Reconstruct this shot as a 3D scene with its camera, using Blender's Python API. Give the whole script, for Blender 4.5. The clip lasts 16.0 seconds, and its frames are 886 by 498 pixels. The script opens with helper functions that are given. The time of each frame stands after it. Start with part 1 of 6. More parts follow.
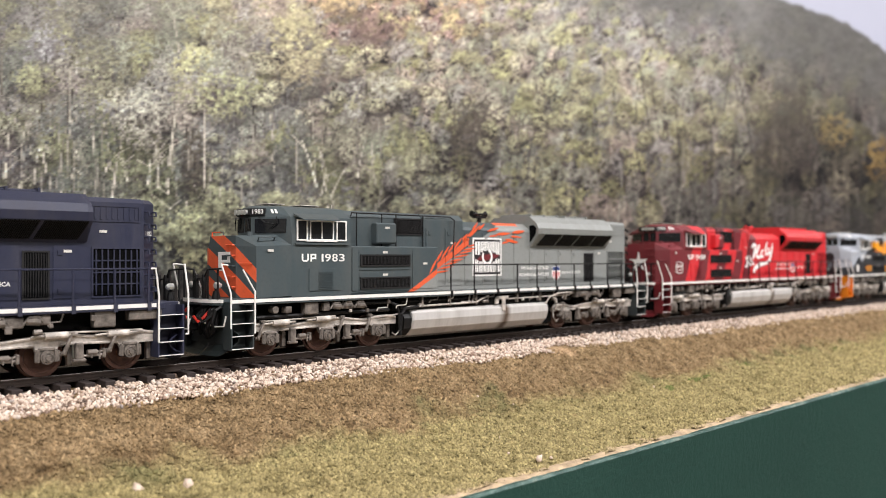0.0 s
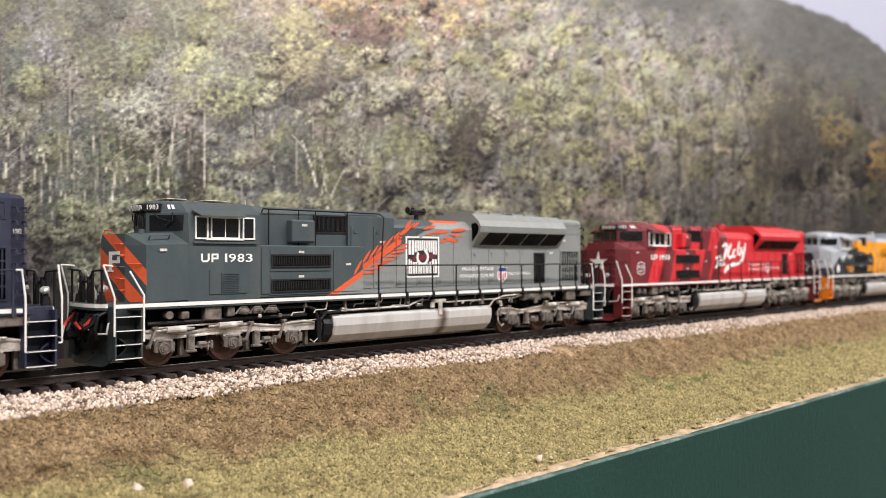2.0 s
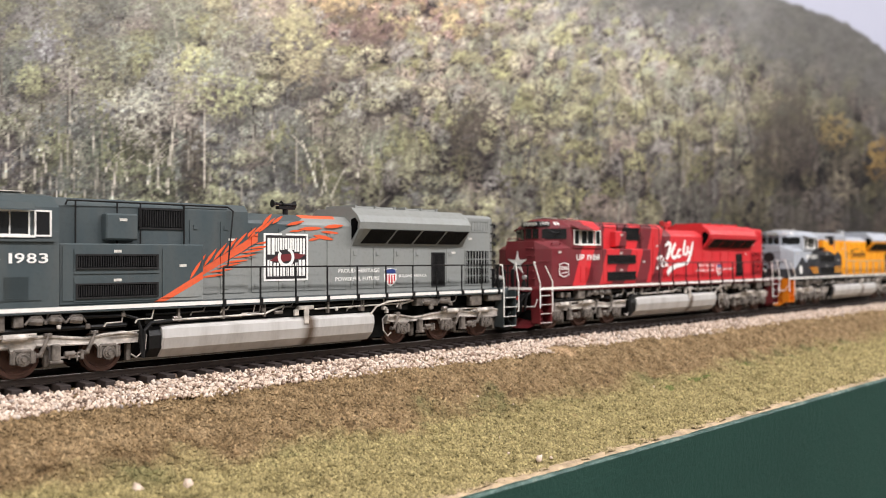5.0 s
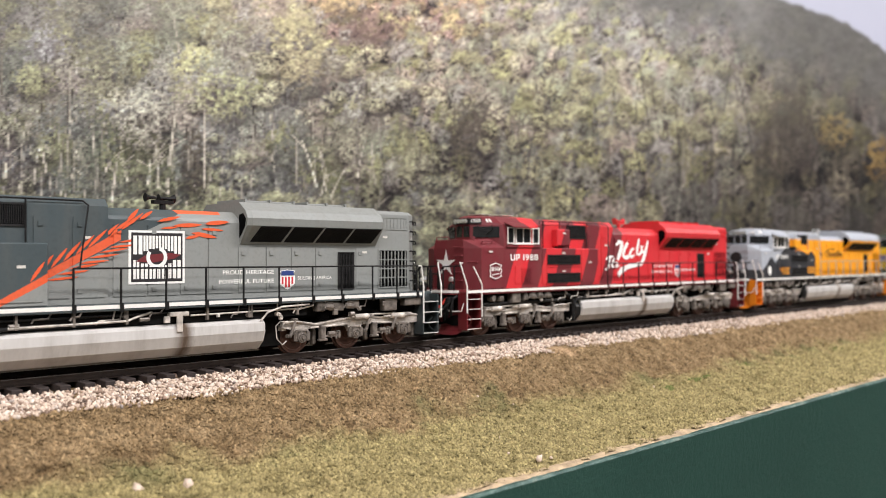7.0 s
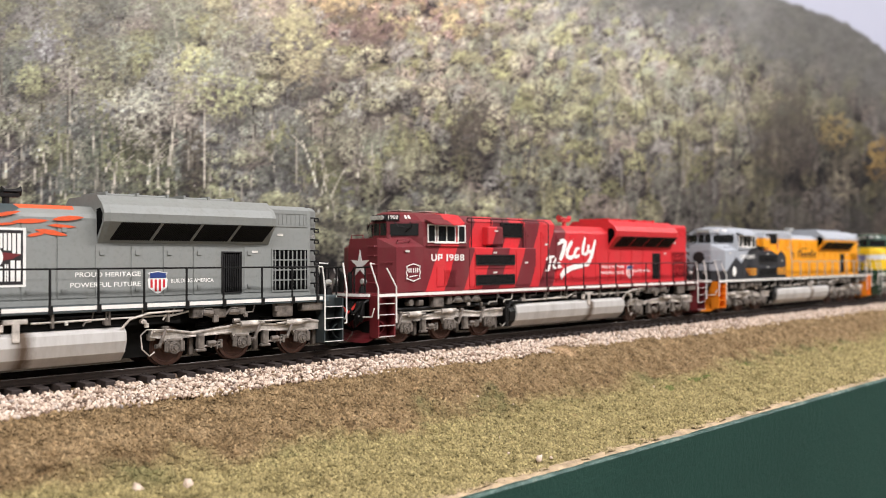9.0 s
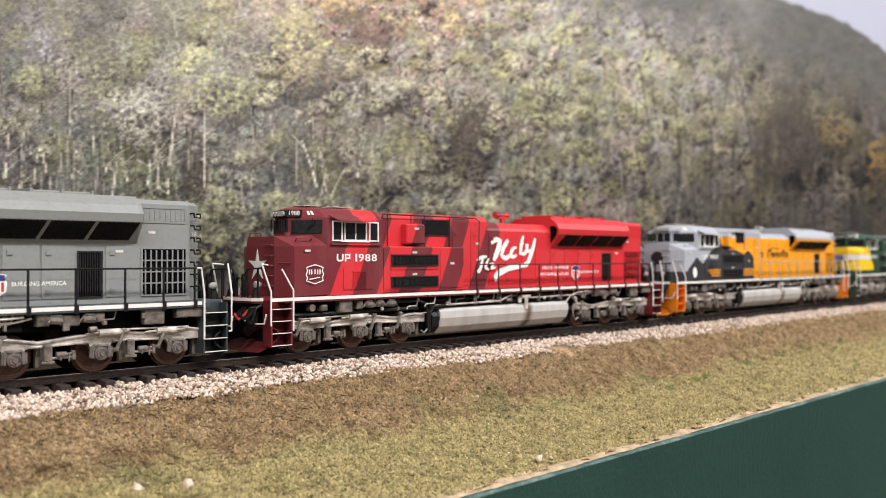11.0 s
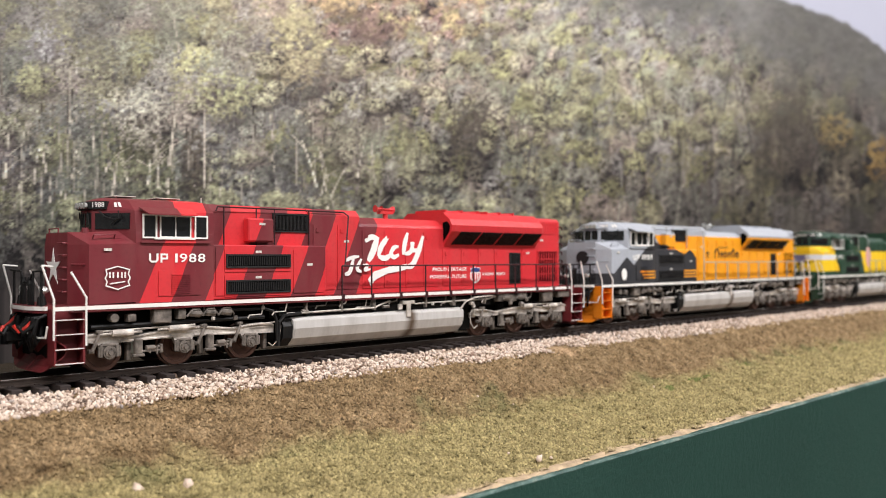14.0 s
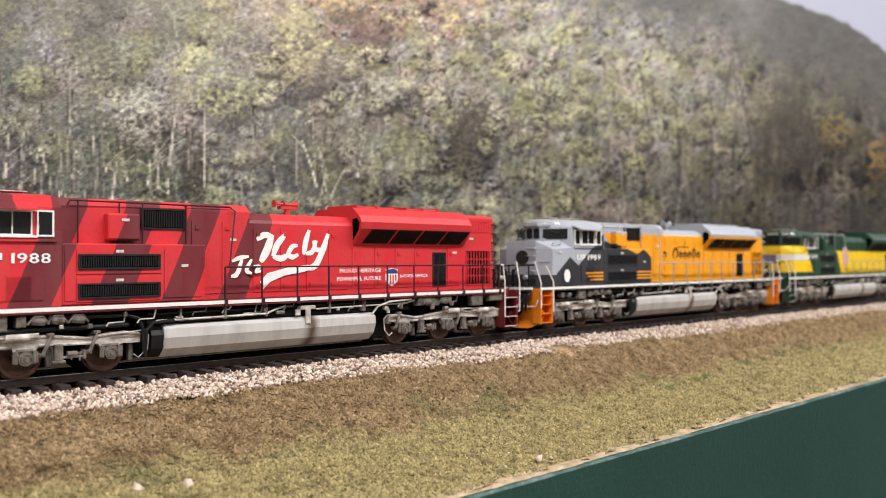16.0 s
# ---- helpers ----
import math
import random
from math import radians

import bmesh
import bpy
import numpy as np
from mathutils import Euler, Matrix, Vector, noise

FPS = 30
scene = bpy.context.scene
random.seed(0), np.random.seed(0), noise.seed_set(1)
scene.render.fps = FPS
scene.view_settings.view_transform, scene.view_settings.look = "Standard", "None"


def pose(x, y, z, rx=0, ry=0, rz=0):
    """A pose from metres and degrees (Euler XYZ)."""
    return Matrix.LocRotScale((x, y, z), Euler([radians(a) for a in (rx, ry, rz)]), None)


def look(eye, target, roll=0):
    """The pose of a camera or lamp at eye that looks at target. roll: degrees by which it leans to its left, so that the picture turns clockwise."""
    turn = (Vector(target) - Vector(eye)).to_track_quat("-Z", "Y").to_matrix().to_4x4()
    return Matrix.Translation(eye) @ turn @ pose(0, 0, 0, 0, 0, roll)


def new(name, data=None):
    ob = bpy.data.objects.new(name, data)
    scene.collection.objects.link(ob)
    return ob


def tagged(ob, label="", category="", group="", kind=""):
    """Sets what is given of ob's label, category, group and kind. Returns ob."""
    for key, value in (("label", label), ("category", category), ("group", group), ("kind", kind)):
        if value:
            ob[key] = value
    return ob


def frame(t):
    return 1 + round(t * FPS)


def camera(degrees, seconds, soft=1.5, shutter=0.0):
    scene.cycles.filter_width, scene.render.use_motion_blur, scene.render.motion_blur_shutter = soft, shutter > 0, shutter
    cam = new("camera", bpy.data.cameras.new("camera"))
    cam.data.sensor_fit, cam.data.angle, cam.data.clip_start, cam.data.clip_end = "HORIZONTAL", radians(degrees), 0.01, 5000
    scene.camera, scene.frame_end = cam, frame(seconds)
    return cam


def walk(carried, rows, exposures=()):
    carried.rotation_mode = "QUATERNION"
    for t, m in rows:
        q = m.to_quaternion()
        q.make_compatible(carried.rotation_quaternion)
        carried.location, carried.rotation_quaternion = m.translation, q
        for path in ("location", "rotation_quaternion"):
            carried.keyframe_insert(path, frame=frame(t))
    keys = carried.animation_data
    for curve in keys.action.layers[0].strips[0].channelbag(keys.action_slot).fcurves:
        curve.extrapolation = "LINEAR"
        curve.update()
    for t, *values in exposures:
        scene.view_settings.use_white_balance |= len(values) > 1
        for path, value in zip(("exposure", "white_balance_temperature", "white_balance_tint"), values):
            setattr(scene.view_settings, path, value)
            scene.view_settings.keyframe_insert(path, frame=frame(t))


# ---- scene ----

# A model railway shelf in 1:87. Lengths below are in prototype metres and scaled by S; x runs along the track, y away from the viewer.
S = 1 / 87.1
RZ = 1.25                      # railhead above the room's floor, true metres
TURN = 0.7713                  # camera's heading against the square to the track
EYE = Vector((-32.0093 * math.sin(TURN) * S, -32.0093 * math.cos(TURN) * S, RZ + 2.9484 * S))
WAY = Vector((math.sin(TURN) * math.cos(0.0104), math.cos(TURN) * math.cos(0.0104), math.sin(0.0104)))

cam = camera(55.066, 16.0, soft=0.9)
cam.data.dof.use_dof = True
cam.data.dof.focus_distance = 24.5 * S
cam.data.dof.aperture_fstop = 17.0
VIEW = look(EYE, EYE + WAY, -0.115)
walk(cam, [(0.0, VIEW), (16.0, VIEW)], exposures=[(0.0, 0.02), (3.0, -0.02), (13.0, -0.05), (16.0, -0.14)])

# ---- light ----
world = bpy.data.worlds.new("room_air")
scene.world = world
world.use_nodes = True
world.node_tree.nodes["Background"].inputs[0].default_value = (0.9, 0.93, 1.0, 1)
world.node_tree.nodes["Background"].inputs[1].default_value = 0.02


def unseen_overhead_light(x, y, power, sx, sy, colour):
    la = bpy.data.lights.new("unseen_overhead_light", "AREA")
    la.shape, la.size, la.size_y, la.energy, la.color = "RECTANGLE", sx, sy, power, colour
    ob = new("unseen_overhead_light", la)
    ob.location = (x, y, RZ + 1.12)
    return ob


# added to brighten the engines' front faces, no such source seen
unseen_overhead_light(-1.9, -0.85, 20.0, 1.2, 0.14, (1.0, 0.975, 0.985))
unseen_overhead_light(-0.65, -0.85, 21.5, 1.2, 0.14, (1.0, 0.975, 0.985))
unseen_overhead_light(0.6, -0.8, 23.0, 1.2, 0.14, (1.0, 0.975, 0.985))
# added against the falloff along the shelf, no such source seen
unseen_overhead_light(1.85, -0.8, 20.0, 1.2, 0.14, (1.0, 0.975, 0.985))
# fill added from the aisle side for upright faces, no such source seen
unseen_overhead_light(0.1, -1.9, 22.0, 1.2, 0.14, (1.0, 0.975, 0.985))


# ---- materials ----
def rgb(r, g, b):
    return tuple((c / 255 / 12.92) if c <= 10 else ((c / 255 + 0.055) / 1.055) ** 2.4 for c in (r, g, b)) + (1.0,)


class Nodes:
    """Short hand for building a node material."""

    def __init__(self, name):
        self.mat = bpy.data.materials.new(name)
        self.mat.use_nodes = True
        self.tree = self.mat.node_tree
        self.bsdf = self.tree.nodes["Principled BSDF"]

    def add(self, kind, **sets):
        n = self.tree.nodes.new(kind)
        for k, v in sets.items():
            if k == "operation":
                n.operation = v
            elif k == "data_type":
                n.data_type = v
            elif k == "blend_type":
                n.blend_type = v
            elif k == "attribute_name":
                n.attribute_name = v
        return n

    def link(self, a, b):
        self.tree.links.new(a, b)

    def coords(self, scale):
        tc = self.add("ShaderNodeTexCoord")
        mp = self.add("ShaderNodeVectorMath", operation="SCALE")
        mp.inputs["Scale"].default_value = scale
        self.link(tc.outputs["Object"], mp.inputs[0])
        return mp.outputs[0]

    def noise(self, vec, scale, detail=4, rough=0.6):
        n = self.add("ShaderNodeTexNoise")
        n.inputs["Scale"].default_value, n.inputs["Detail"].default_value, n.inputs["Roughness"].default_value = scale, detail, rough
        self.link(vec, n.inputs["Vector"])
        return n.outputs["Fac"]

    def ramp(self, fac, stops):
        r = self.add("ShaderNodeValToRGB")
        el = r.color_ramp.elements
        while len(el) < len(stops):
            el.new(0.5)
        for e, (p, c) in zip(el, stops):
            e.position, e.color = p, c
        self.link(fac, r.inputs[0])
        return r.outputs[0]

    def mix(self, fac, a, b, blend="MIX"):
        m = self.add("ShaderNodeMix", data_type="RGBA", blend_type=blend)
        for val, sock in ((fac, m.inputs[0]), (a, m.inputs[6]), (b, m.inputs[7])):
            if isinstance(val, (int, float)):
                sock.default_value = val
            elif isinstance(val, tuple):
                sock.default_value = val
            else:
                self.link(val, sock)
        return m.outputs[2]

    def math(self, op, a, b):
        m = self.add("ShaderNodeMath", operation=op)
        for val, sock in ((a, m.inputs[0]), (b, m.inputs[1])):
            if isinstance(val, (int, float)):
                sock.default_value = val
            else:
                self.link(val, sock)
        return m.outputs[0]

    def bump(self, height, strength, distance):
        b = self.add("ShaderNodeBump")
        b.inputs["Strength"].default_value, b.inputs["Distance"].default_value = strength, distance
        self.link(height, b.inputs["Height"])
        self.link(b.outputs[0], self.bsdf.inputs["Normal"])


def grey(v):
    return (v, v, v, 1.0)


def paint(name, base, zones=(), rough=0.42, dirt=0.35, metal=0.0):
    """Painted plastic: a base colour, zones bounded by planes (ax, ay, az, c) with a.p > c, faint dust and streaks."""
    n = Nodes(name)
    p = n.coords(1 / S)
    col = n.mix(0.0, base, base)
    for colour, planes in zones:
        mask = None
        for ax, ay, az, c in planes:
            d = n.add("ShaderNodeVectorMath", operation="DOT_PRODUCT")
            n.link(p, d.inputs[0])
            d.inputs[1].default_value = (ax, ay, az)
            g = n.math("GREATER_THAN", d.outputs["Value"], c)
            mask = g if mask is None else n.math("MULTIPLY", mask, g)
        col = n.mix(mask, col, colour)
    st = n.add("ShaderNodeVectorMath", operation="MULTIPLY")
    n.link(p, st.inputs[0])
    st.inputs[1].default_value = (2.2, 2.2, 0.5)
    big = n.noise(st.outputs[0], 1.0, 6, 0.65)
    fine = n.noise(p, 9.0, 3, 0.6)
    dust = n.math("MULTIPLY", n.ramp(big, [(0.42, grey(0)), (0.75, grey(1))]), dirt)
    col = n.mix(dust, col, rgb(120, 108, 92))
    col = n.mix(n.math("MULTIPLY", n.ramp(fine, [(0.3, grey(1)), (0.5, grey(0))]), 0.22), col, n.mix(0.5, col, (0.0, 0.0, 0.0, 1)))
    n.link(col, n.bsdf.inputs["Base Color"])
    n.link(n.ramp(big, [(0.3, grey(rough)), (0.8, grey(rough + 0.25))]), n.bsdf.inputs["Roughness"])
    n.bsdf.inputs["Metallic"].default_value = metal
    n.bump(fine, 0.12, 0.02 * S)
    return n.mat


def simple(name, colour, rough=0.5, metal=0.0, var=0.3, scale=4.0, bump=0.15, gloss=0.5):
    n = Nodes(name)
    p = n.coords(1 / S)
    a = n.noise(p, scale, 5, 0.65)
    dark = tuple(c * (1 - var) for c in colour[:3]) + (1,)
    lite = tuple(min(1, c * (1 + var)) for c in colour[:3]) + (1,)
    n.link(n.ramp(a, [(0.3, dark), (0.7, lite)]), n.bsdf.inputs["Base Color"])
    n.bsdf.inputs["Roughness"].default_value, n.bsdf.inputs["Metallic"].default_value = rough, metal
    n.bsdf.inputs["Specular IOR Level"].default_value = gloss
    if bump:
        n.bump(n.noise(p, scale * 5, 3, 0.6), bump, 0.02 * S)
    return n.mat


M_BLACK = simple("black_plastic", rgb(24, 23, 23), 0.5, gloss=0.25)
M_UNDER = simple("underframe_black", rgb(20, 19, 18), 0.8, gloss=0.1)
# near-black without gloss, stands for the shade inside grilles and openings
M_GRILLE = simple("grille_shade_black", rgb(8, 8, 9), 0.8, gloss=0.05)
M_SLAT = simple("grille_bar", rgb(40, 39, 39), 0.55, gloss=0.2)
M_TRUCK = simple("weathered_truck_grey", rgb(190, 181, 172), 0.36, 0.1, 0.6, 2.8, 0.6)
M_TRUCKD = simple("weathered_dark_grey", rgb(118, 110, 103), 0.32, 0.25, 0.75, 3.6, 0.6)
M_WHITE = simple("white_paint", rgb(232, 228, 222), 0.45, 0, 0.06)
M_DECAL = simple("white_decal", rgb(238, 235, 230), 0.5, 0, 0.04, 4, 0)
M_WHEEL = simple("rusty_wheel", rgb(92, 66, 56), 0.5, 0.35, 0.3, 5)
M_TREAD = simple("steel_tread", rgb(150, 145, 140), 0.3, 0.9, 0.15)
M_RED = simple("red_hose", rgb(200, 50, 38), 0.5)
M_RAILM = simple("rail_brown", rgb(72, 62, 57), 0.45, 0.4, 0.25, 3.0)
M_RAILTOP = simple("rail_head_steel", rgb(196, 190, 184), 0.45, 0.25, 0.15)
M_TIE = simple("tie_plastic", rgb(54, 47, 45), 0.6, 0, 0.25, 3.0, gloss=0.25)
M_PLATE = simple("label_plate", rgb(205, 200, 192), 0.5, 0, 0.3, 12.0)


def tank_mat():
    n = Nodes("weathered_silver_tank")
    p = n.coords(1 / S)
    st = n.add("ShaderNodeVectorMath", operation="MULTIPLY")
    n.link(p, st.inputs[0])
    st.inputs[1].default_value = (1.6, 1.0, 0.35)
    a = n.noise(st.outputs[0], 1.0, 6, 0.7)
    col = n.ramp(a, [(0.25, rgb(174, 169, 164)), (0.5, rgb(198, 194, 190)), (0.8, rgb(212, 209, 206))])
    sx = n.add("ShaderNodeSeparateXYZ")
    n.link(p, sx.inputs[0])
    d = n.math("ABSOLUTE", n.math("SUBTRACT", n.math("ADD", sx.outputs[0], n.math("MULTIPLY", a, 0.5)), 12.75), 0.0)
    spill = n.ramp(d, [(0.03, grey(1)), (0.32, grey(0))])
    col = n.mix(n.math("MULTIPLY", spill, 0.95), col, rgb(92, 74, 58))
    n.link(col, n.bsdf.inputs["Base Color"])
    n.bsdf.inputs["Metallic"].default_value = 0.25
    n.bsdf.inputs["Roughness"].default_value = 0.5
    n.bump(n.noise(p, 10, 3), 0.1, 0.02 * S)
    return n.mat


M_TANK = tank_mat()


# ---- mesh helpers ----
def mesh_of(name, bm):
    bmesh.ops.scale(bm, vec=(S, S, S), verts=bm.verts)
    bmesh.ops.recalc_face_normals(bm, faces=bm.faces)
    me = bpy.data.meshes.new(name)
    bm.to_mesh(me)
    bm.free()
    return me


def part(name, bm, mat, parent, label=""):
    """One mesh object under a thing or a part; bm is a bmesh or ready mesh data."""
    me = mesh_of(name, bm) if isinstance(bm, bmesh.types.BMesh) else bm
    if not me.materials:
        me.materials.append(mat)
    ob = new(name, me)
    ob.parent = parent
    if label:
        tagged(ob, label)
    return ob


def pieces(bm, by_side=False):
    """The unconnected pieces of a bmesh, each as a bmesh of its own; by_side: one for each side of the centre line."""
    groups, seen = [], set()
    for v in bm.verts:
        if v in seen:
            continue
        stack, isle = [v], []
        seen.add(v)
        while stack:
            a = stack.pop()
            isle.append(a)
            for e in a.link_edges:
                b = e.other_vert(a)
                if b not in seen:
                    seen.add(b)
                    stack.append(b)
        groups.append(isle)
    if by_side:
        sides = [[], []]
        for g in groups:
            sides[sum(v.co.y for v in g) > 0] += g
        groups = [g for g in sides if g]
    out = []
    for g in groups:
        nb = bmesh.new()
        m = {v: nb.verts.new(v.co) for v in g}
        done = set()
        for v in g:
            for f in v.link_faces:
                if f not in done:
                    done.add(f)
                    nb.faces.new([m[q] for q in f.verts])
        out.append(nb)
    bm.free()
    return out


def loft(bm, rings, cap=True):
    vs = [[bm.verts.new(p) for p in r] for r in rings]
    m = len(vs[0])
    for a, b in zip(vs, vs[1:]):
        for i in range(m):
            bm.faces.new((a[i], a[(i + 1) % m], b[(i + 1) % m], b[i]))
    if cap:
        bm.faces.new(vs[0][::-1])
        bm.faces.new(vs[-1])


def box(bm, x0, x1, y0, y1, z0, z1, c=0.0):
    """A box, its edges along x chamfered by c."""
    if c <= 0:
        ring = lambda x: [(x, y0, z0), (x, y1, z0), (x, y1, z1), (x, y0, z1)]
    else:
        ring = lambda x: [(x, y0 + c, z0), (x, y1 - c, z0), (x, y1, z0 + c), (x, y1, z1 - c), (x, y1 - c, z1), (x, y0 + c, z1), (x, y0, z1 - c), (x, y0, z0 + c)]
    if c <= 0:
        loft(bm, [ring(x0), ring(x1)])
        return
    inner = lambda x: [(x, max(y0 + c * 0.6, min(y1 - c * 0.6, y)), max(z0 + c * 0.6, min(z1 - c * 0.6, z))) for _, y, z in ring(x)]
    loft(bm, [inner(x0), ring(x0 + c * 0.7), ring(x1 - c * 0.7), inner(x1)])


def along_x(bm, prof, x0, x1):
    loft(bm, [[(x0, y, z) for y, z in prof], [(x1, y, z) for y, z in prof]])


def tube(bm, pts, r, n=6):
    pts = [Vector(p) for p in pts]
    rings = []
    for i, p in enumerate(pts):
        d = ((pts[min(i + 1, len(pts) - 1)] - p).normalized() + (p - pts[max(i - 1, 0)]).normalized()).normalized()
        a = d.orthogonal() if i == 0 else (rings[-1][1] - d * rings[-1][1].dot(d))
        a = a.normalized()
        b = d.cross(a)
        rings.append(([p + (a * math.cos(t) + b * math.sin(t)) * r for t in [2 * math.pi * k / n for k in range(n)]], a))
    loft(bm, [r_ for r_, _ in rings])


def disc_y(bm, x, y0, y1, z, r, n=20, r1=None):
    r1 = r if r1 is None else r1
    ring = lambda y, q: [(x + q * math.cos(2 * math.pi * k / n), y, z + q * math.sin(2 * math.pi * k / n)) for k in range(n)]
    loft(bm, [ring(y0, r), ring(y1, r1)])


def tube_z(bm, x, y, z0, z1, r, n=10, r1=None):
    r1 = r if r1 is None else r1
    ring = lambda z, q: [(x + q * math.cos(2 * math.pi * k / n), y + q * math.sin(2 * math.pi * k / n), z) for k in range(n)]
    loft(bm, [ring(z0, r), ring(z1, r1)])


def plate(bm, pts, y, t=0.012):
    """A flat outline given in x and z, standing on the plane y and proud towards the viewer."""
    loft(bm, [[(x, y, z) for x, z in pts], [(x, y - t, z) for x, z in pts]])


CACHE = {}


def cached(key, make):
    if key not in CACHE:
        bm = bmesh.new()
        make(bm)
        CACHE[key] = mesh_of(key, bm)
    return CACHE[key]


def lettering(txt, size, x0, x1, z, y, shear=0.0):
    """Raised lettering in the built-in font from x0 to x1, its foot at z, on the plane y."""
    cu = bpy.data.curves.new("lettering", "FONT")
    cu.body, cu.size, cu.extrude, cu.resolution_u, cu.shear, cu.offset = txt, 1.0, 0.0, 3, shear, 0.012
    ob = bpy.data.objects.new("lettering", cu)
    scene.collection.objects.link(ob)
    me = bpy.data.meshes.new_from_object(ob.evaluated_get(bpy.context.evaluated_depsgraph_get()))
    bpy.data.objects.remove(ob)
    co = np.array([v.co for v in me.vertices])
    lo, hi = co.min(0), co.max(0)
    for v in me.vertices:
        fx = (v.co.x - lo[0]) / (hi[0] - lo[0])
        fz = (v.co.y - lo[1]) / (hi[1] - lo[1])
        v.co = Vector((x0 + fx * (x1 - x0), y, z + fz * size)) * S
    me.materials.clear()
    return me


# ---- room and benchwork ----
def plain(name, colour, rough=0.7, scale=3.0, var=0.08):
    n = Nodes(name)
    p = n.coords(1.0)
    a = n.noise(p, scale, 5, 0.6)
    dark = tuple(c * (1 - var) for c in colour[:3]) + (1,)
    n.link(n.ramp(a, [(0.35, dark), (0.65, colour)]), n.bsdf.inputs["Base Color"])
    n.bsdf.inputs["Roughness"].default_value = rough
    n.bump(n.noise(p, scale * 60, 3), 0.1, 0.001)
    return n.mat


def slab(name, mat, x0, x1, y0, y1, z0, z1, label, category="wall"):
    bm = bmesh.new()
    loft(bm, [[(x0, y0, z0), (x1, y0, z0), (x1, y1, z0), (x0, y1, z0)], [(x0, y0, z1), (x1, y0, z1), (x1, y1, z1), (x0, y1, z1)]])
    bmesh.ops.recalc_face_normals(bm, faces=bm.faces)
    me = bpy.data.meshes.new(name)
    bm.to_mesh(me)
    bm.free()
    me.materials.append(mat)
    return tagged(new(name, me), label, category, kind="structure")


# wall tone kept low to weaken the bounced light
M_WALL = plain("painted_wall", (0.34, 0.33, 0.31, 1))
M_CEIL = plain("painted_ceiling", (0.8, 0.8, 0.78, 1))
M_FLOOR = plain("grey_floor", (0.3, 0.28, 0.26, 1))
# unseen room shell, added to enclose the layout and bounce the light
slab("floor", M_FLOOR, -3.0, 4.2, -3.4, 0.6, -0.1, 0.0, "plain grey floor of the layout room", "floor")
slab("ceiling", M_CEIL, -3.0, 4.2, -3.4, 0.6, 2.45, 2.55, "plain white ceiling of the layout room", "ceiling")
slab("wall_north", M_WALL, -3.0, 4.2, 0.108, 0.6, 0.0, 2.45, "plain pale wall behind the layout")
slab("wall_south", M_WALL, -3.0, 4.2, -3.4, -3.3, 0.0, 2.45, "plain pale wall across the aisle")
slab("wall_east", M_WALL, 4.1, 4.2, -3.3, 0.5, 0.0, 2.45, "plain pale wall at the layout's end")
slab("wall_west", M_WALL, -3.0, -2.9, -3.3, 0.5, 0.0, 2.45, "plain pale wall at the layout's other end")

XA, XB = -42.0, 165.0          # the built stretch of the shelf
PROFILE = [(-9.5, -0.6), (-3.4, -0.55), (-2.6, -0.42), (-1.5, -0.36), (1.38, -0.36), (2.1, -0.46), (2.75, -0.60), (3.6, -1.02), (4.7, -1.78), (6.2, -2.05), (8.0, -2.28), (9.36, -2.42)]


def ground_z(lat):
    return np.interp(lat, [a for a, _ in PROFILE], [b for _, b in PROFILE])


def lumps(x, y, seed):
    """Smooth value noise on a grid, about -1 to 1."""
    xi, yi = np.floor(x).astype(int), np.floor(y).astype(int)
    fx, fy = x - xi, y - yi
    fx, fy = fx * fx * (3 - 2 * fx), fy * fy * (3 - 2 * fy)

    def h(a, b):
        v = (a * 374761393 + b * 668265263 + seed * 1442695041) & 0x7FFFFFFF
        v = ((v ^ (v >> 13)) * 1274126177) & 0x7FFFFFFF
        return ((v ^ (v >> 16)) & 0xFFFF) / 32767.5 - 1

    return (h(xi, yi) * (1 - fx) + h(xi + 1, yi) * fx) * (1 - fy) + (h(xi, yi + 1) * (1 - fx) + h(xi + 1, yi + 1) * fx) * fy


def relief(x, lat):
    """How far the scatter stands above the plain profile."""
    g = np.clip((lat - 2.5) / 0.5, 0, 1)
    big = 0.10 * lumps(x / 2.3, lat / 1.7, 3) + 0.05 * lumps(x / 0.8, lat / 0.7, 4)
    small = 0.075 * lumps(x / 0.40 + lat / 0.5, lat / 0.24, 5) + 0.055 * lumps(x / 0.19, lat / 0.14, 6)
    edge = 0.05 * np.clip((lat - 8.9) / 0.4, 0, 1) * lumps(x / 0.5, lat / 0.5, 9)
    return g * (big * np.clip((9.2 - lat) / 1.2, 0, 1) + small) + edge


def steps_along():
    """Stations along the shelf, closer where the viewer stands near."""
    xs, x = [], XA
    while x < XB:
        xs.append(x)
        x += 0.10 if -24 < x < 20 else (0.2 if -30 < x < 60 else 0.6)
    return np.array(xs)


def grid_mesh(name, xs, lats, zf, close=None):
    X, Lt = np.meshgrid(xs, lats, indexing="ij")
    Z = zf(X, Lt)
    co = np.stack([X, -Lt, Z], -1).reshape(-1, 3) * S
    nx, nl = len(xs), len(lats)
    i = np.arange((nx - 1) * (nl - 1))
    a = (i // (nl - 1)) * nl + i % (nl - 1)
    faces = np.stack([a, a + 1, a + nl + 1, a + nl], -1)
    return raw_mesh(name, co, faces)


